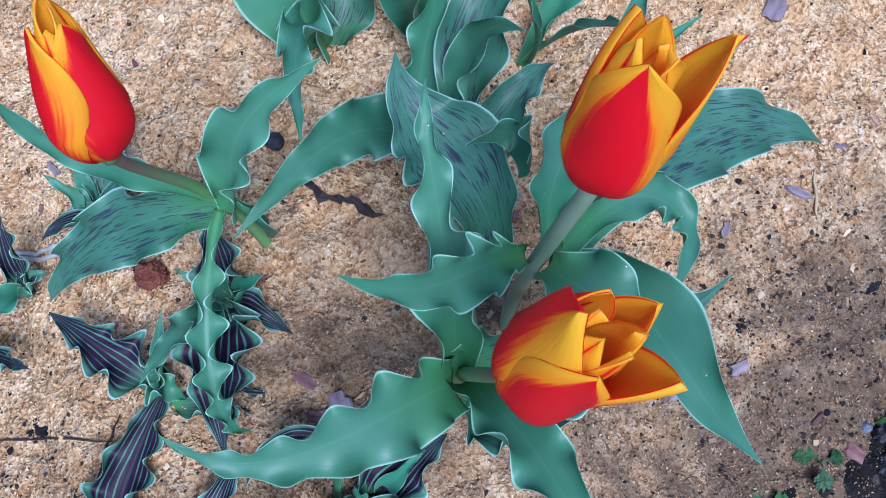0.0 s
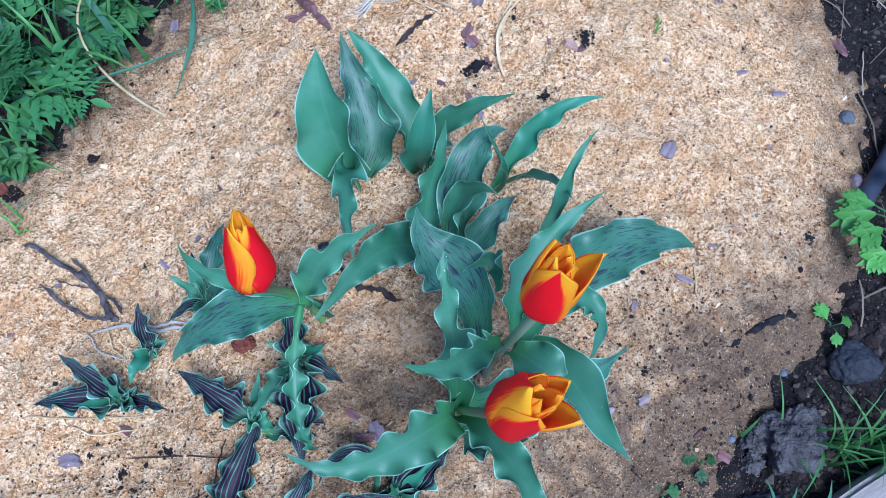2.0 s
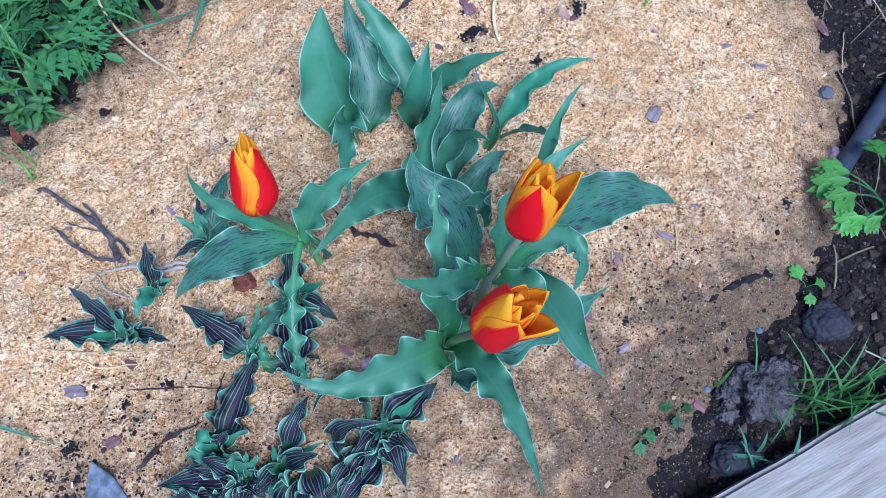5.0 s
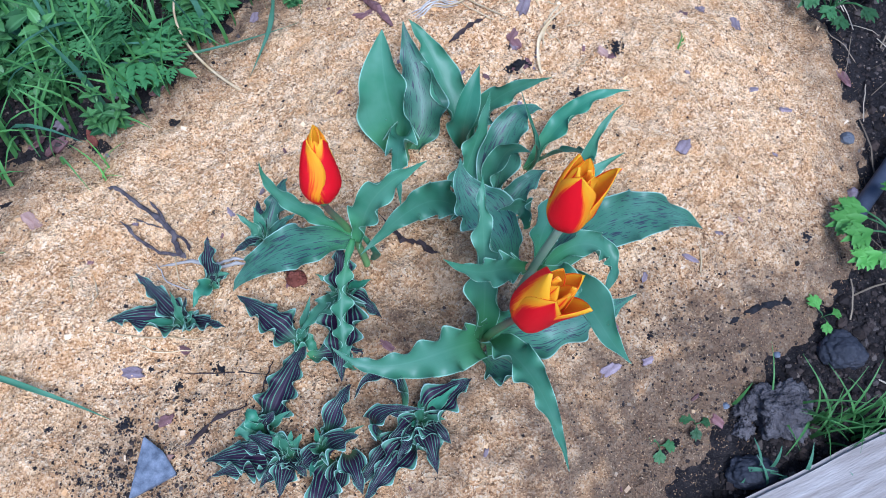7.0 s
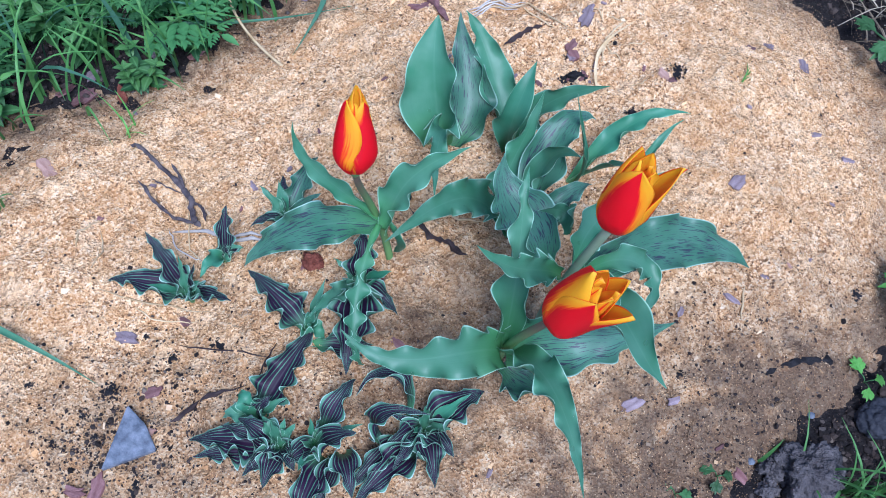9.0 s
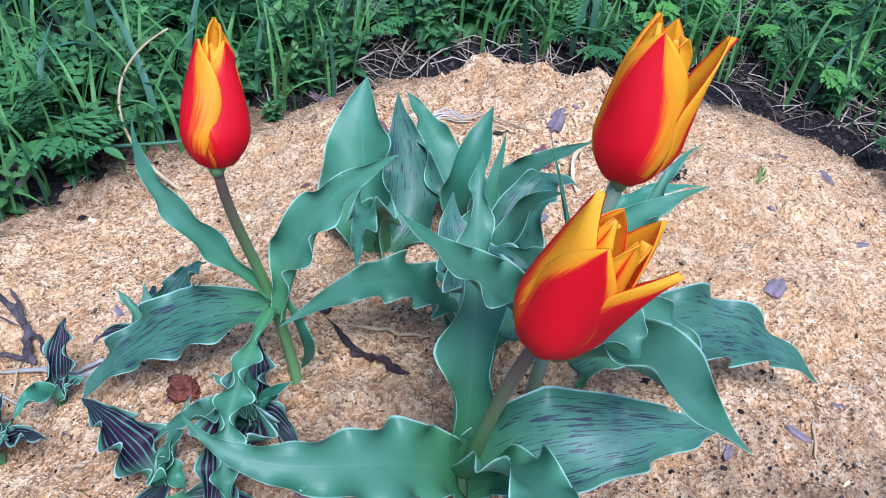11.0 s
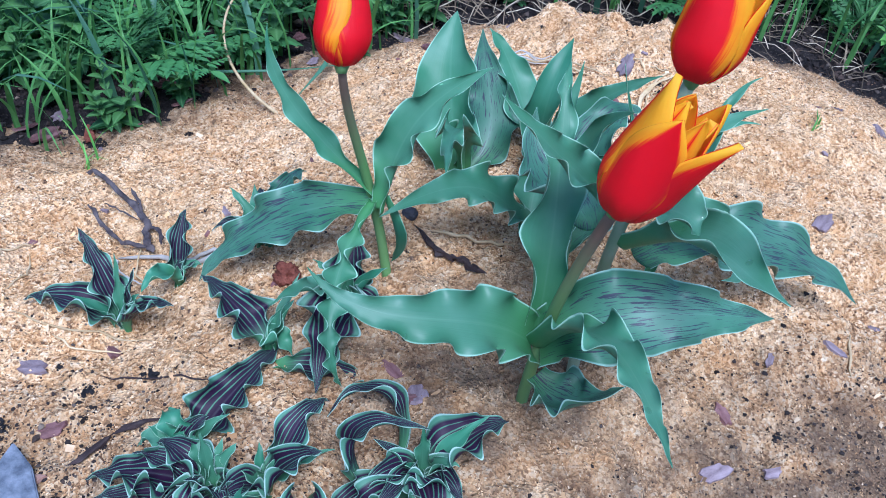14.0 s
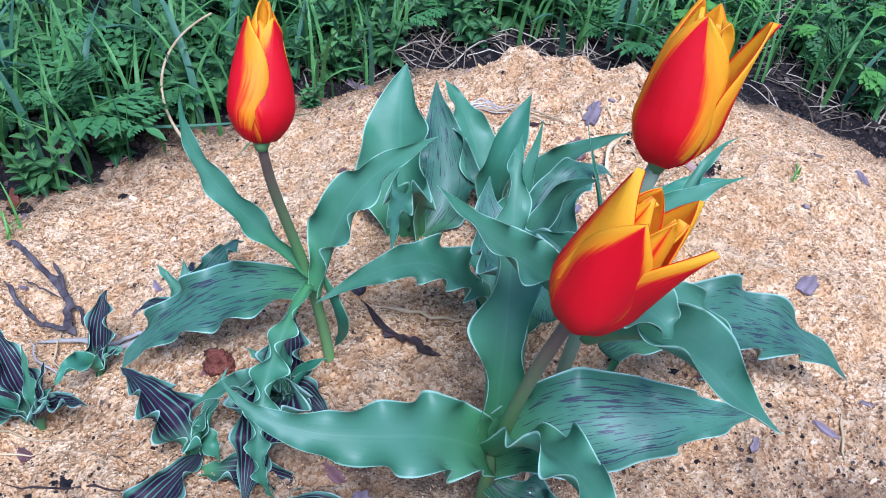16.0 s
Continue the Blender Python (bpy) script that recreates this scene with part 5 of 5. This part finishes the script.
# ---- plank and hose ----
bm = bmesh.new()
bmesh.ops.create_cube(bm, size=1.0)
for v in bm.verts:
    v.co = Vector((v.co.x * 1.1, v.co.y * 0.15, v.co.z * 0.04))
bmesh.ops.bevel(bm, geom=bm.edges[:], offset=0.004, segments=2, affect="EDGES")
bmesh.ops.subdivide_edges(bm, edges=[e for e in bm.edges if e.calc_length() > 0.3], cuts=40)
for v in bm.verts:
    v.co.y += 0.004 * noise.noise((v.co.x * 6, 0, 1.0)) + 0.0015 * noise.noise((v.co.x * 30, 0, 4.0))
    v.co.z += 0.002 * noise.noise((v.co.x * 9, v.co.y * 20, 2.0))
me = bpy.data.meshes.new("plank")
bm.to_mesh(me)
bm.free()
me.materials.append(M_PLANK)
plank = tagged(new("plank", me), "weathered pale grey wooden plank lying on the soil", "plank")
d = Vector((0.132, 0.069, 0)).normalized()
mid = Vector((0.311, 0.0285, 0)) + Vector((d.y, -d.x, 0)) * 0.075 + d * 0.12
plank.matrix_world = Matrix.Translation((mid.x, mid.y, 0.012)) @ Matrix.Rotation(math.atan2(d.y, d.x), 4, "Z")

hose = ((0.66, 0.66), (0.560, 0.527), (0.467, 0.397), (0.435, 0.352), (0.402, 0.307), (0.374, 0.266))
pts = []
for i in range(len(hose) - 1):
    for k in range(5):
        f = k / 5
        x, y = (hose[i][q] * (1 - f) + hose[i + 1][q] * f for q in range(2))
        pts.append((x, y, 0.010))
tagged(new("hose", tube_mesh("hose", pts, [0.0088] * len(pts), M_PIPE, 14)), "dark grey-blue garden hose lying on the soil", "hose")

# ---- weeds ----


def leaf_blade(verts, faces, at, along, up, length, width, teeth=0, bend=0.2, cols=9, root=None):
    """Add one pointed weed leaf, folded a little along its midrib, to the lists."""
    along, up = Vector(along).normalized(), Vector(up)
    side = along.cross(up).normalized()
    nrm = side.cross(along)
    b = len(verts)
    for i in range(cols + 1):
        s = i / cols
        w = width * 0.5 * math.sin(math.pi * min(1, s * 0.94 + 0.03) ** 0.8)
        if teeth and i % 2:
            w *= 1 - teeth
        p = Vector(at) + along * length * s - nrm * (bend * length * s * s)
        verts.append(p + side * w + nrm * w * 0.3)
        verts.append(p)
        verts.append(p - side * w + nrm * w * 0.3)
    if root:
        faces.append((root[0], root[1], b + 1))
    for i in range(cols):
        a = b + i * 3
        faces.append((a, a + 1, a + 4, a + 3))
        faces.append((a + 1, a + 2, a + 5, a + 4))


def frond_mesh(seed, length):
    """A feathery divided leaf: a bowed rib with pairs of cut leaflets."""
    rng = random.Random(seed)
    verts, faces = [], []
    rib = lambda s: Vector((length * s * 0.86, 0, length * (0.75 * s - 0.55 * s * s)))
    b = 0
    for i in range(9):
        p = rib(i / 8)
        r = 0.0011 * (1 - 0.7 * i / 8)
        verts += [p + Vector((0, r, 0)), p + Vector((0, 0, r)), p - Vector((0, r, 0))]
    for i in range(8):
        a = i * 3
        faces += [(a, a + 1, a + 4, a + 3), (a + 1, a + 2, a + 5, a + 4), (a + 2, a, a + 3, a + 5)]
    for i in range(6):
        s = 0.34 + 0.11 * i
        size = length * 0.40 * (1 - 0.75 * (i / 6) ** 1.2)
        for sg in (-1, 1):
            p = rib(s)
            d = Vector((0.55, sg * 1.0, 0.12 + rng.uniform(-0.1, 0.1))).normalized()
            foot = (round(s * 8) * 3, round(s * 8) * 3 + 1)
            for k in range(4):
                q = p + d * size * (0.2 + 0.22 * k)
                ll = size * (0.42 - 0.07 * k)
                for s2 in (-1, 1):
                    dd = (d * 0.75 + Vector((0.5 * -sg * s2 * 0.9, 0.5 * s2, 0))).normalized()
                    leaf_blade(verts, faces, q, dd, (0, 0, 1), ll, ll * 0.45, 0.0, 0.25, 3, foot)
                foot = (len(verts) - 12, len(verts) - 11)
            leaf_blade(verts, faces, p + d * size * 0.8, d, (0, 0, 1), size * 0.35, size * 0.15, 0, 0.2, 3, foot)
    leaf_blade(verts, faces, rib(0.96), (1, 0, -0.2), (0, 0, 1), length * 0.14, length * 0.06, 0, 0.2, 4, (24, 25))
    return mesh_of("frond", verts, faces, M_FERN)


FRONDS = [frond_mesh(k, 0.085 + 0.012 * k) for k in range(3)]


def feathery_weed(seed):
    rng = random.Random(seed)
    plant = thing("feathery_weed", (0, 0, 0), "low weed with feathery divided green leaves", "weed", "feathery weeds")
    for k in range(7):
        ob = new("frond", FRONDS[k % 3])
        ob.parent = plant
        ob.matrix_basis = Matrix.Rotation(k * 2.4 + rng.uniform(-0.3, 0.3), 4, "Z") @ Matrix.Rotation(-rng.uniform(0.0, 0.75), 4, "Y") @ Matrix.Scale(rng.uniform(0.75, 1.15), 4)
    return plant


def one_leaf(name, length, width, material, teeth=0.0, bend=0.25):
    verts, faces = [], []
    leaf_blade(verts, faces, (0, 0, 0), (1, 0, 0), (0, 0, 1), length, width, teeth, bend, 12)
    return mesh_of(name, verts, faces, material)


DOCK_LEAF = one_leaf("dock_leaf", 0.075, 0.024, M_WEED, 0.05, 0.4)


def leafy_weed(seed):
    """An upright sprig with pairs of toothed oval leaves."""
    rng = random.Random(seed)
    plant = thing("leafy_weed", (0, 0, 0), "low weed with pairs of oval toothed green leaves", "weed", "leafy weeds")
    for stemk in range(4):
        a = stemk * 2.1 + rng.uniform(0, 1)
        h = rng.uniform(0.05, 0.085)
        lean = rng.uniform(0.2, 0.5)
        c = ((0, 0, -0.005), (0.01 * math.cos(a), 0.01 * math.sin(a), h * 0.4), (h * lean * 0.7 * math.cos(a), h * lean * 0.7 * math.sin(a), h * 0.75), (h * lean * math.cos(a), h * lean * math.sin(a), h))
        rod = tube_mesh("rod", [bez(c, i / 6) for i in range(7)], [0.0013] * 7, M_WEED, 5)
        verts, faces = [v.co.copy() for v in rod.vertices], [tuple(p.vertices) for p in rod.polygons]
        bpy.data.meshes.remove(rod)
        m = Matrix
        tones = [0.2] * len(verts)
        mids = [0.0] * len(verts)
        for lv in range(5):
            q = 0.25 + 0.18 * lv
            size = (1.15 - 0.13 * lv) * rng.uniform(0.85, 1.1)
            for sg in (0, 1):
                turn = m.Rotation(a + lv * 1.57 + sg * math.pi, 3, "Z") @ m.Rotation(-0.1 - 0.16 * lv + rng.uniform(-0.2, 0.15), 3, "Y")
                ring = round(min(1, q) * 6) * 5 + sg
                leaf_blade(verts, faces, bez(c, min(1, q)), turn @ Vector((1, 0, 0)), turn @ Vector((0, 0, 1)), 0.026 * size, 0.0160 * size, 0.15, 0.3, 13, (ring, ring + 1))
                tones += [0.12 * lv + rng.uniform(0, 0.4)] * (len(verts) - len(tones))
                mids += [0.0, 1.0, 0.0] * ((len(verts) - len(mids)) // 3)
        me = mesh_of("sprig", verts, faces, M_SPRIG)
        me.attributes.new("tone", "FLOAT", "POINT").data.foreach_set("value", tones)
        me.attributes.new("mid", "FLOAT", "POINT").data.foreach_set("value", mids)
        st = new("sprig", me)
        st.parent = plant
    return plant


def broad_weed(seed):
    rng = random.Random(seed)
    plant = thing("broad_leaved_weed", (0, 0, 0), "rosette weed with long plain green leaves", "weed", "broad-leaved weeds")
    for k in range(6):
        ob = new("leaf", DOCK_LEAF)
        ob.parent = plant
        ob.matrix_basis = Matrix.Rotation(k * 1.1 + rng.uniform(-0.3, 0.3), 4, "Z") @ Matrix.Rotation(-rng.uniform(0.5, 1.1), 4, "Y") @ Matrix.Scale(rng.uniform(0.7, 1.15), 4)
    return plant


def lobed_mesh(seed, size, material):
    """A deeply cut, palm-shaped leaf."""
    verts, faces = [], []
    for at, turn, ll in ((0.0, 0.0, 1.0), (0.22, 0.85, 0.56), (0.22, -0.85, 0.56), (0.45, 0.7, 0.50), (0.45, -0.7, 0.50)):
        ll *= size
        d = Vector((math.cos(turn), math.sin(turn), 0.08))
        p = Vector((at * size, 0, 0.02 * size))
        leaf_blade(verts, faces, p, d, (0, 0, 1), ll, ll * (0.34 if turn == 0 else 0.55), 0.10, 0.22, 14, (0, 1) if turn else None)
        for sg in (-1, 1):
            dd = Vector((math.cos(turn + sg * 0.55), math.sin(turn + sg * 0.55), 0.05))
            leaf_blade(verts, faces, p + d * ll * 0.5, dd, (0, 0, 1), ll * 0.42, ll * 0.26, 0.08, 0.2, 8, (len(verts) - 21, len(verts) - 20))
    return mesh_of("lobed_leaf", verts, faces, material)


LOBED = [lobed_mesh(1, 0.035, M_BRIGHT), lobed_mesh(2, 0.032, M_WEED)]


def lobed_weed(seed, mesh, count, height, label):
    rng = random.Random(seed)
    plant = thing("lobed_weed", (0, 0, 0), label, "weed", "lobed weeds")
    for k in range(count):
        a = k * 2.4 + rng.uniform(-0.3, 0.3)
        h, out = height * rng.uniform(0.5, 1.1), height * rng.uniform(0.3, 1.0)
        tip = Vector((out * math.cos(a), out * math.sin(a), h))
        c = ((0, 0, -0.004), (0, 0, h * 0.5), (tip.x * 0.6, tip.y * 0.6, h), tuple(tip))
        st = new("stalk", tube_mesh("stalk", [bez(c, i / 5) for i in range(6)], [0.0011] * 6, M_WEED, 5))
        st.parent = plant
        ob = new("leaf", mesh)
        ob.parent = st
        ob.matrix_basis = Matrix.Translation(tip) @ Matrix.Rotation(a + rng.uniform(-0.6, 0.6), 4, "Z") @ Matrix.Rotation(rng.uniform(-0.2, 0.35), 4, "Y") @ Matrix.Scale(rng.uniform(0.7, 1.2), 4)
    return plant


def grass_field(name, count, seed, where, length, width, material, label):
    """Many bent blades as one mass."""
    rng = random.Random(seed)
    verts, faces = [], []
    made = 0
    while made < count:
        spot = where(rng)
        if spot is None:
            continue
        made += 1
        x, y = spot
        h = length * rng.uniform(0.45, 1.2)
        a, lean = rng.uniform(0, 6.283), rng.uniform(0.1, 0.9)
        d = Vector((math.cos(a), math.sin(a), 0))
        sd = Vector((-d.y, d.x, 0))
        w = width * rng.uniform(0.6, 1.2)
        z = land(x, y) - 0.003
        b = len(verts)
        for i in range(7):
            s = i / 6
            p = Vector((x, y, z)) + d * (h * lean * s * s) + Vector((0, 0, h * (s - 0.45 * lean * s * s * s)))
            ww = w * (1 - s ** 2.5) + 0.0002
            verts += [p + sd * ww * 0.5 + Vector((0, 0, ww * 0.2)), p, p - sd * ww * 0.5 + Vector((0, 0, ww * 0.2))]
        for i in range(6):
            q = b + i * 3
            faces += [(q, q + 1, q + 4, q + 3), (q + 1, q + 2, q + 5, q + 4)]
    return tagged(new(name, mesh_of(name, verts, faces, material)), label, "grass", kind="stuff")


def wild_place(rng):
    """A place in the overgrown ground to the side of and behind the mound."""
    x, y = rng.uniform(-0.95, 0.7), rng.uniform(-0.15, 1.3)
    a = math.degrees(math.atan2(y - CENTRE.y, x - CENTRE.x))
    r = reach(x, y)
    if r < 0.99 or (-170 < a < 40):
        return None
    if a < -170 and r < 1.08:
        return None
    if 40 <= a < 112 and (r < 1.11 or (a < 58 and rng.random() < 0.3)):
        return None
    return x, y


grass_field("grass", 3400, 21, wild_place, 0.115, 0.0042, M_GRASS, "long green grass growing among the weeds")
grass_field("coarse_grass", 700, 22, wild_place, 0.16, 0.0065, M_BLUEGRASS, "broad bluish-green grass blades among the weeds")


def thatch_place(rng):
    x, y = rng.uniform(-0.5, 0.75), rng.uniform(0.0, 1.3)
    a = math.degrees(math.atan2(y - CENTRE.y, x - CENTRE.x))
    if not 1.03 < reach(x, y) < 1.9 or not -20 < a < 130 or (a < 40 and rng.random() < 0.8):
        return None
    return x, y


def thatch(count, seed):
    """Dead grass lying flat on the soil."""
    rng = random.Random(seed)
    verts, faces = [], []
    made = 0
    while made < count:
        spot = thatch_place(rng)
        if spot is None:
            continue
        made += 1
        x, y = spot
        a, ln, w = rng.uniform(0, 6.283), rng.uniform(0.02, 0.10), rng.uniform(0.0006, 0.0019)
        lift = rng.uniform(0.001, 0.009)
        bow = rng.uniform(-0.2, 0.2)
        b = len(verts)
        for i in range(6):
            s = i / 5 - 0.5
            px, py = x + math.cos(a + bow * s) * ln * s, y + math.sin(a + bow * s) * ln * s
            z = land(px, py) + 0.0015 + lift * (1 - 4 * s * s)
            nx, ny = -math.sin(a) * w / 2, math.cos(a) * w / 2
            verts += [(px + nx, py + ny, z), (px, py, z + w * 0.35), (px - nx, py - ny, z)]
        for i in range(5):
            q = b + i * 3
            faces += [(q, q + 1, q + 4, q + 3), (q + 1, q + 2, q + 5, q + 4)]
    n = Nodes("dead_grass", 0.8, 0.2)
    n.colour(n.ramp(n.island(), (0.0, (0.06, 0.045, 0.03)), (0.5, (0.22, 0.17, 0.115)), (1.0, (0.46, 0.39, 0.29))))
    return tagged(new("dead_grass", mesh_of("dead_grass", verts, faces, n.m)), "bleached dead grass lying over the bare soil", "grass", kind="stuff")


thatch(1500, 31)


def litter_place(k):
    """Bare ground where the weeds meet the mound."""
    rng = random.Random(500 + k)
    while True:
        a, r = rng.uniform(118, 195), rng.uniform(1.0, 1.22)
        e = r * float(np.interp(a if a <= 180 else a - 360, EDGE_AT, EDGE_R))
        x, y = CENTRE.x + e * math.cos(radians(a)), CENTRE.y + e * math.sin(radians(a))
        if x > -0.62:
            return x, y, rng


for k in range(34):
    x, y, rng = litter_place(k)
    ob = new("dead_leaf", chip_mesh("dead_leaf", rng.uniform(0.016, 0.034), rng.uniform(0.010, 0.018), rng.choice((M_BARK, M_BARK, M_BARK_GREY, M_BARK_RED)), 300 + k, 0.0012))
    tagged(ob, "dark brown dead leaf lying among the weeds", "dead leaf", "dead leaves")
    lay(ob, x, y, rng.uniform(0, 180), -0.002)

rng = random.Random(41)
kinds = [feathery_weed(1), feathery_weed(2), leafy_weed(3), leafy_weed(4), broad_weed(5), feathery_weed(6)]
weights = (2.2, 2.2, 4, 4, 0.6, 2.2)
first = {}
spots = [(-0.306, 0.492), (-0.360, 0.429), (-0.347, 0.393), (-0.417, 0.415), (-0.371, 0.470), (-0.215, 0.515)]
placed = list(spots)
tries = 0
while len(placed) < 270 and tries < 20000:
    tries += 1
    spot = wild_place(rng)
    if spot is None:
        continue
    x, y = spot
    if x > 0.15 and rng.random() < 0.7:
        continue
    if any((x - a) ** 2 + (y - b) ** 2 < 0.046 ** 2 for a, b in placed):
        continue
    placed.append((x, y))
    k = rng.choices(range(6), weights)[0]
    if k in (0, 1, 5) and reach(x, y) < 1.16:
        k = 2
    if k == 4 and reach(x, y) < 1.5:
        k = 3
    if x > -0.12 and k in (0, 1, 5) and rng.random() < 0.5:
        k = 2
    m = Matrix.Translation((x, y, land(x, y) - 0.002)) @ Matrix.Rotation(rng.uniform(0, 6.28), 4, "Z") @ Matrix.Rotation(rng.uniform(-0.15, 0.15), 4, "X")
    if k in first:
        ob = copy_thing(kinds[k], m)
    else:
        first[k] = True
        ob = kinds[k]
        ob.matrix_basis = m
    ob.scale = [rng.uniform(0.75, 1.2) * (0.5 + 0.5 * min(1.0, max(0.0, reach(x, y) - 1.0) / 0.3))] * 3

for (x, y), k, size in zip(spots, (2, 3, 2, 0, 5, 3), (0.95, 0.55, 0.50, 1.15, 1.1, 0.35)):
    ob = copy_thing(kinds[k], Matrix.Translation((x, y, land(x, y) - 0.002)) @ Matrix.Rotation(x * 90, 4, "Z"))
    ob.scale = (size, size, size)

right = lobed_weed(51, LOBED[0], 13, 0.055, "bright green weed with deeply cut leaves on bare soil")
right.location = (0.432, 0.258, 0.0)
right.scale = (0.92, 0.92, 0.92)
ob = lobed_weed(52, LOBED[1], 9, 0.045, "green weed with cut leaves growing in bare soil")
ob.location = (0.40, 0.565, 0.0)
ob = lobed_weed(53, LOBED[0], 3, 0.02, "tiny bright green seedling in bare soil")
ob.location = (0.347, 0.180, 0.0)
ob.scale = (0.42, 0.42, 0.42)
ob = lobed_weed(54, LOBED[1], 3, 0.015, "tiny green seedling at the mound's foot")
ob.location = (0.212, 0.062, land(0.212, 0.062))
ob.scale = (0.42, 0.42, 0.42)
ob = lobed_weed(55, LOBED[1], 3, 0.012, "tiny green seedling at the mound's foot")
ob.location = (0.178, 0.040, land(0.178, 0.040))
ob.scale = (0.42, 0.42, 0.42)
ob = lobed_weed(56, LOBED[0], 8, 0.06, "bright green weed with cut leaves behind the mound")
ob.location = (0.14, 0.79, 0.0)
ob = lobed_weed(57, LOBED[0], 7, 0.055, "bright green weed with cut leaves behind the mound")
ob.location = (0.30, 0.76, 0.0)


def tuft_place(rng):
    x, y = rng.gauss(0.365, 0.035), rng.gauss(0.072, 0.012)
    return x, y


grass_field("green_grass", 90, 61, tuft_place, 0.07, 0.0028, M_GRASS, "bright green tuft of grass beside the plank")
grass_field("blue_grass", 12, 62, lambda r: (r.gauss(0.285, 0.03), r.gauss(0.015, 0.01)), 0.055, 0.0045, M_BLUEGRASS, "broad bluish grass blades beside the plank")
grass_field("edge_grass", 60, 63, lambda r: (r.gauss(-0.50, 0.02), r.gauss(0.10, 0.05)), 0.06, 0.004, M_GRASS, "green grass at the mound's edge")
grass_field("sprout", 5, 64, lambda r: (r.gauss(0.201, 0.003), r.gauss(0.444, 0.003)), 0.018, 0.0018, M_BRIGHT, "tiny green sprouts in the sawdust")
grass_field("sprout", 6, 65, lambda r: (r.gauss(-0.372, 0.004), r.gauss(0.278, 0.004)), 0.05, 0.0018, M_BRIGHT, "tiny green sprouts in the sawdust")


def lying_blade(c, width, material, label):
    ob = new("grass_blade", blade_mesh("grass_blade", c, width, material, wave=0.02, waves=2, cup=0.3, base=0.8, seed=len(bpy.data.meshes), n=20, m=6))
    return tagged(ob, label, "grass")


z = lambda x, y, h: (x, y, land(x, y) + h)
lying_blade((z(-0.46, 0.062, 0.02), z(-0.41, 0.056, 0.022), z(-0.36, 0.043, 0.016), z(-0.306, 0.026, 0.004)), 0.0065, M_BLUEGRASS, "single broad grass blade reaching over the sawdust")
lying_blade((z(-0.42, 0.40, 0.020), z(-0.36, 0.405, 0.020), z(-0.30, 0.425, 0.014), z(-0.20, 0.470, 0.008)), 0.006, M_BLUEGRASS, "broad grass blade lying along the mound's edge")
lying_blade((z(-0.235, 0.51, 0.02), z(-0.225, 0.48, 0.022), z(-0.23, 0.45, 0.016), z(-0.245, 0.40, 0.004)), 0.006, M_BLUEGRASS, "broad grass blade lying over the mound's edge")
lying_blade((z(-0.47, 0.115, 0.008), z(-0.46, 0.10, 0.014), z(-0.452, 0.09, 0.012), z(-0.445, 0.078, 0.004)), 0.013, M_WEED, "short green leaf lying on the sawdust")
lying_blade((z(-0.47, 0.06, 0.008), z(-0.46, 0.055, 0.014), z(-0.45, 0.05, 0.012), z(-0.442, 0.044, 0.004)), 0.009, M_BRIGHT, "short bright green leaf lying on the sawdust")

# dandelion
dand = thing("dandelion", (-0.285, 0.64, 0.0), "yellow dandelion in flower among the weeds", "flower")
c = ((-0.285, 0.64, -0.005), (-0.285, 0.64, 0.04), (-0.275, 0.615, 0.07), (-0.270, 0.602, 0.088))
under(new("stem", tube_mesh("stem", [bez(c, i / 8) for i in range(9)], [0.0018] * 9, M_WEED, 6)), dand)
verts, faces = [], []
rng = random.Random(5)
top = Vector((-0.270, 0.601, 0.090))
for ring, (cnt, ll, el) in enumerate(((30, 0.021, 0.15), (26, 0.018, 0.5), (20, 0.014, 0.85), (12, 0.009, 1.2))):
    for k in range(cnt):
        a = 2 * math.pi * k / cnt + ring * 0.1 + rng.uniform(-0.08, 0.08)
        e = el + rng.uniform(-0.12, 0.12)
        leaf_blade(verts, faces, top, (math.cos(a) * math.cos(e), math.sin(a) * math.cos(e), math.sin(e)), (0, 0, 1) if e < 1 else (math.cos(a), math.sin(a), 0.2), ll, 0.0034, 0, 0.1, 3)
under(new("flower_head", mesh_of("flower_head", verts, faces, M_YELLOW)), dand)
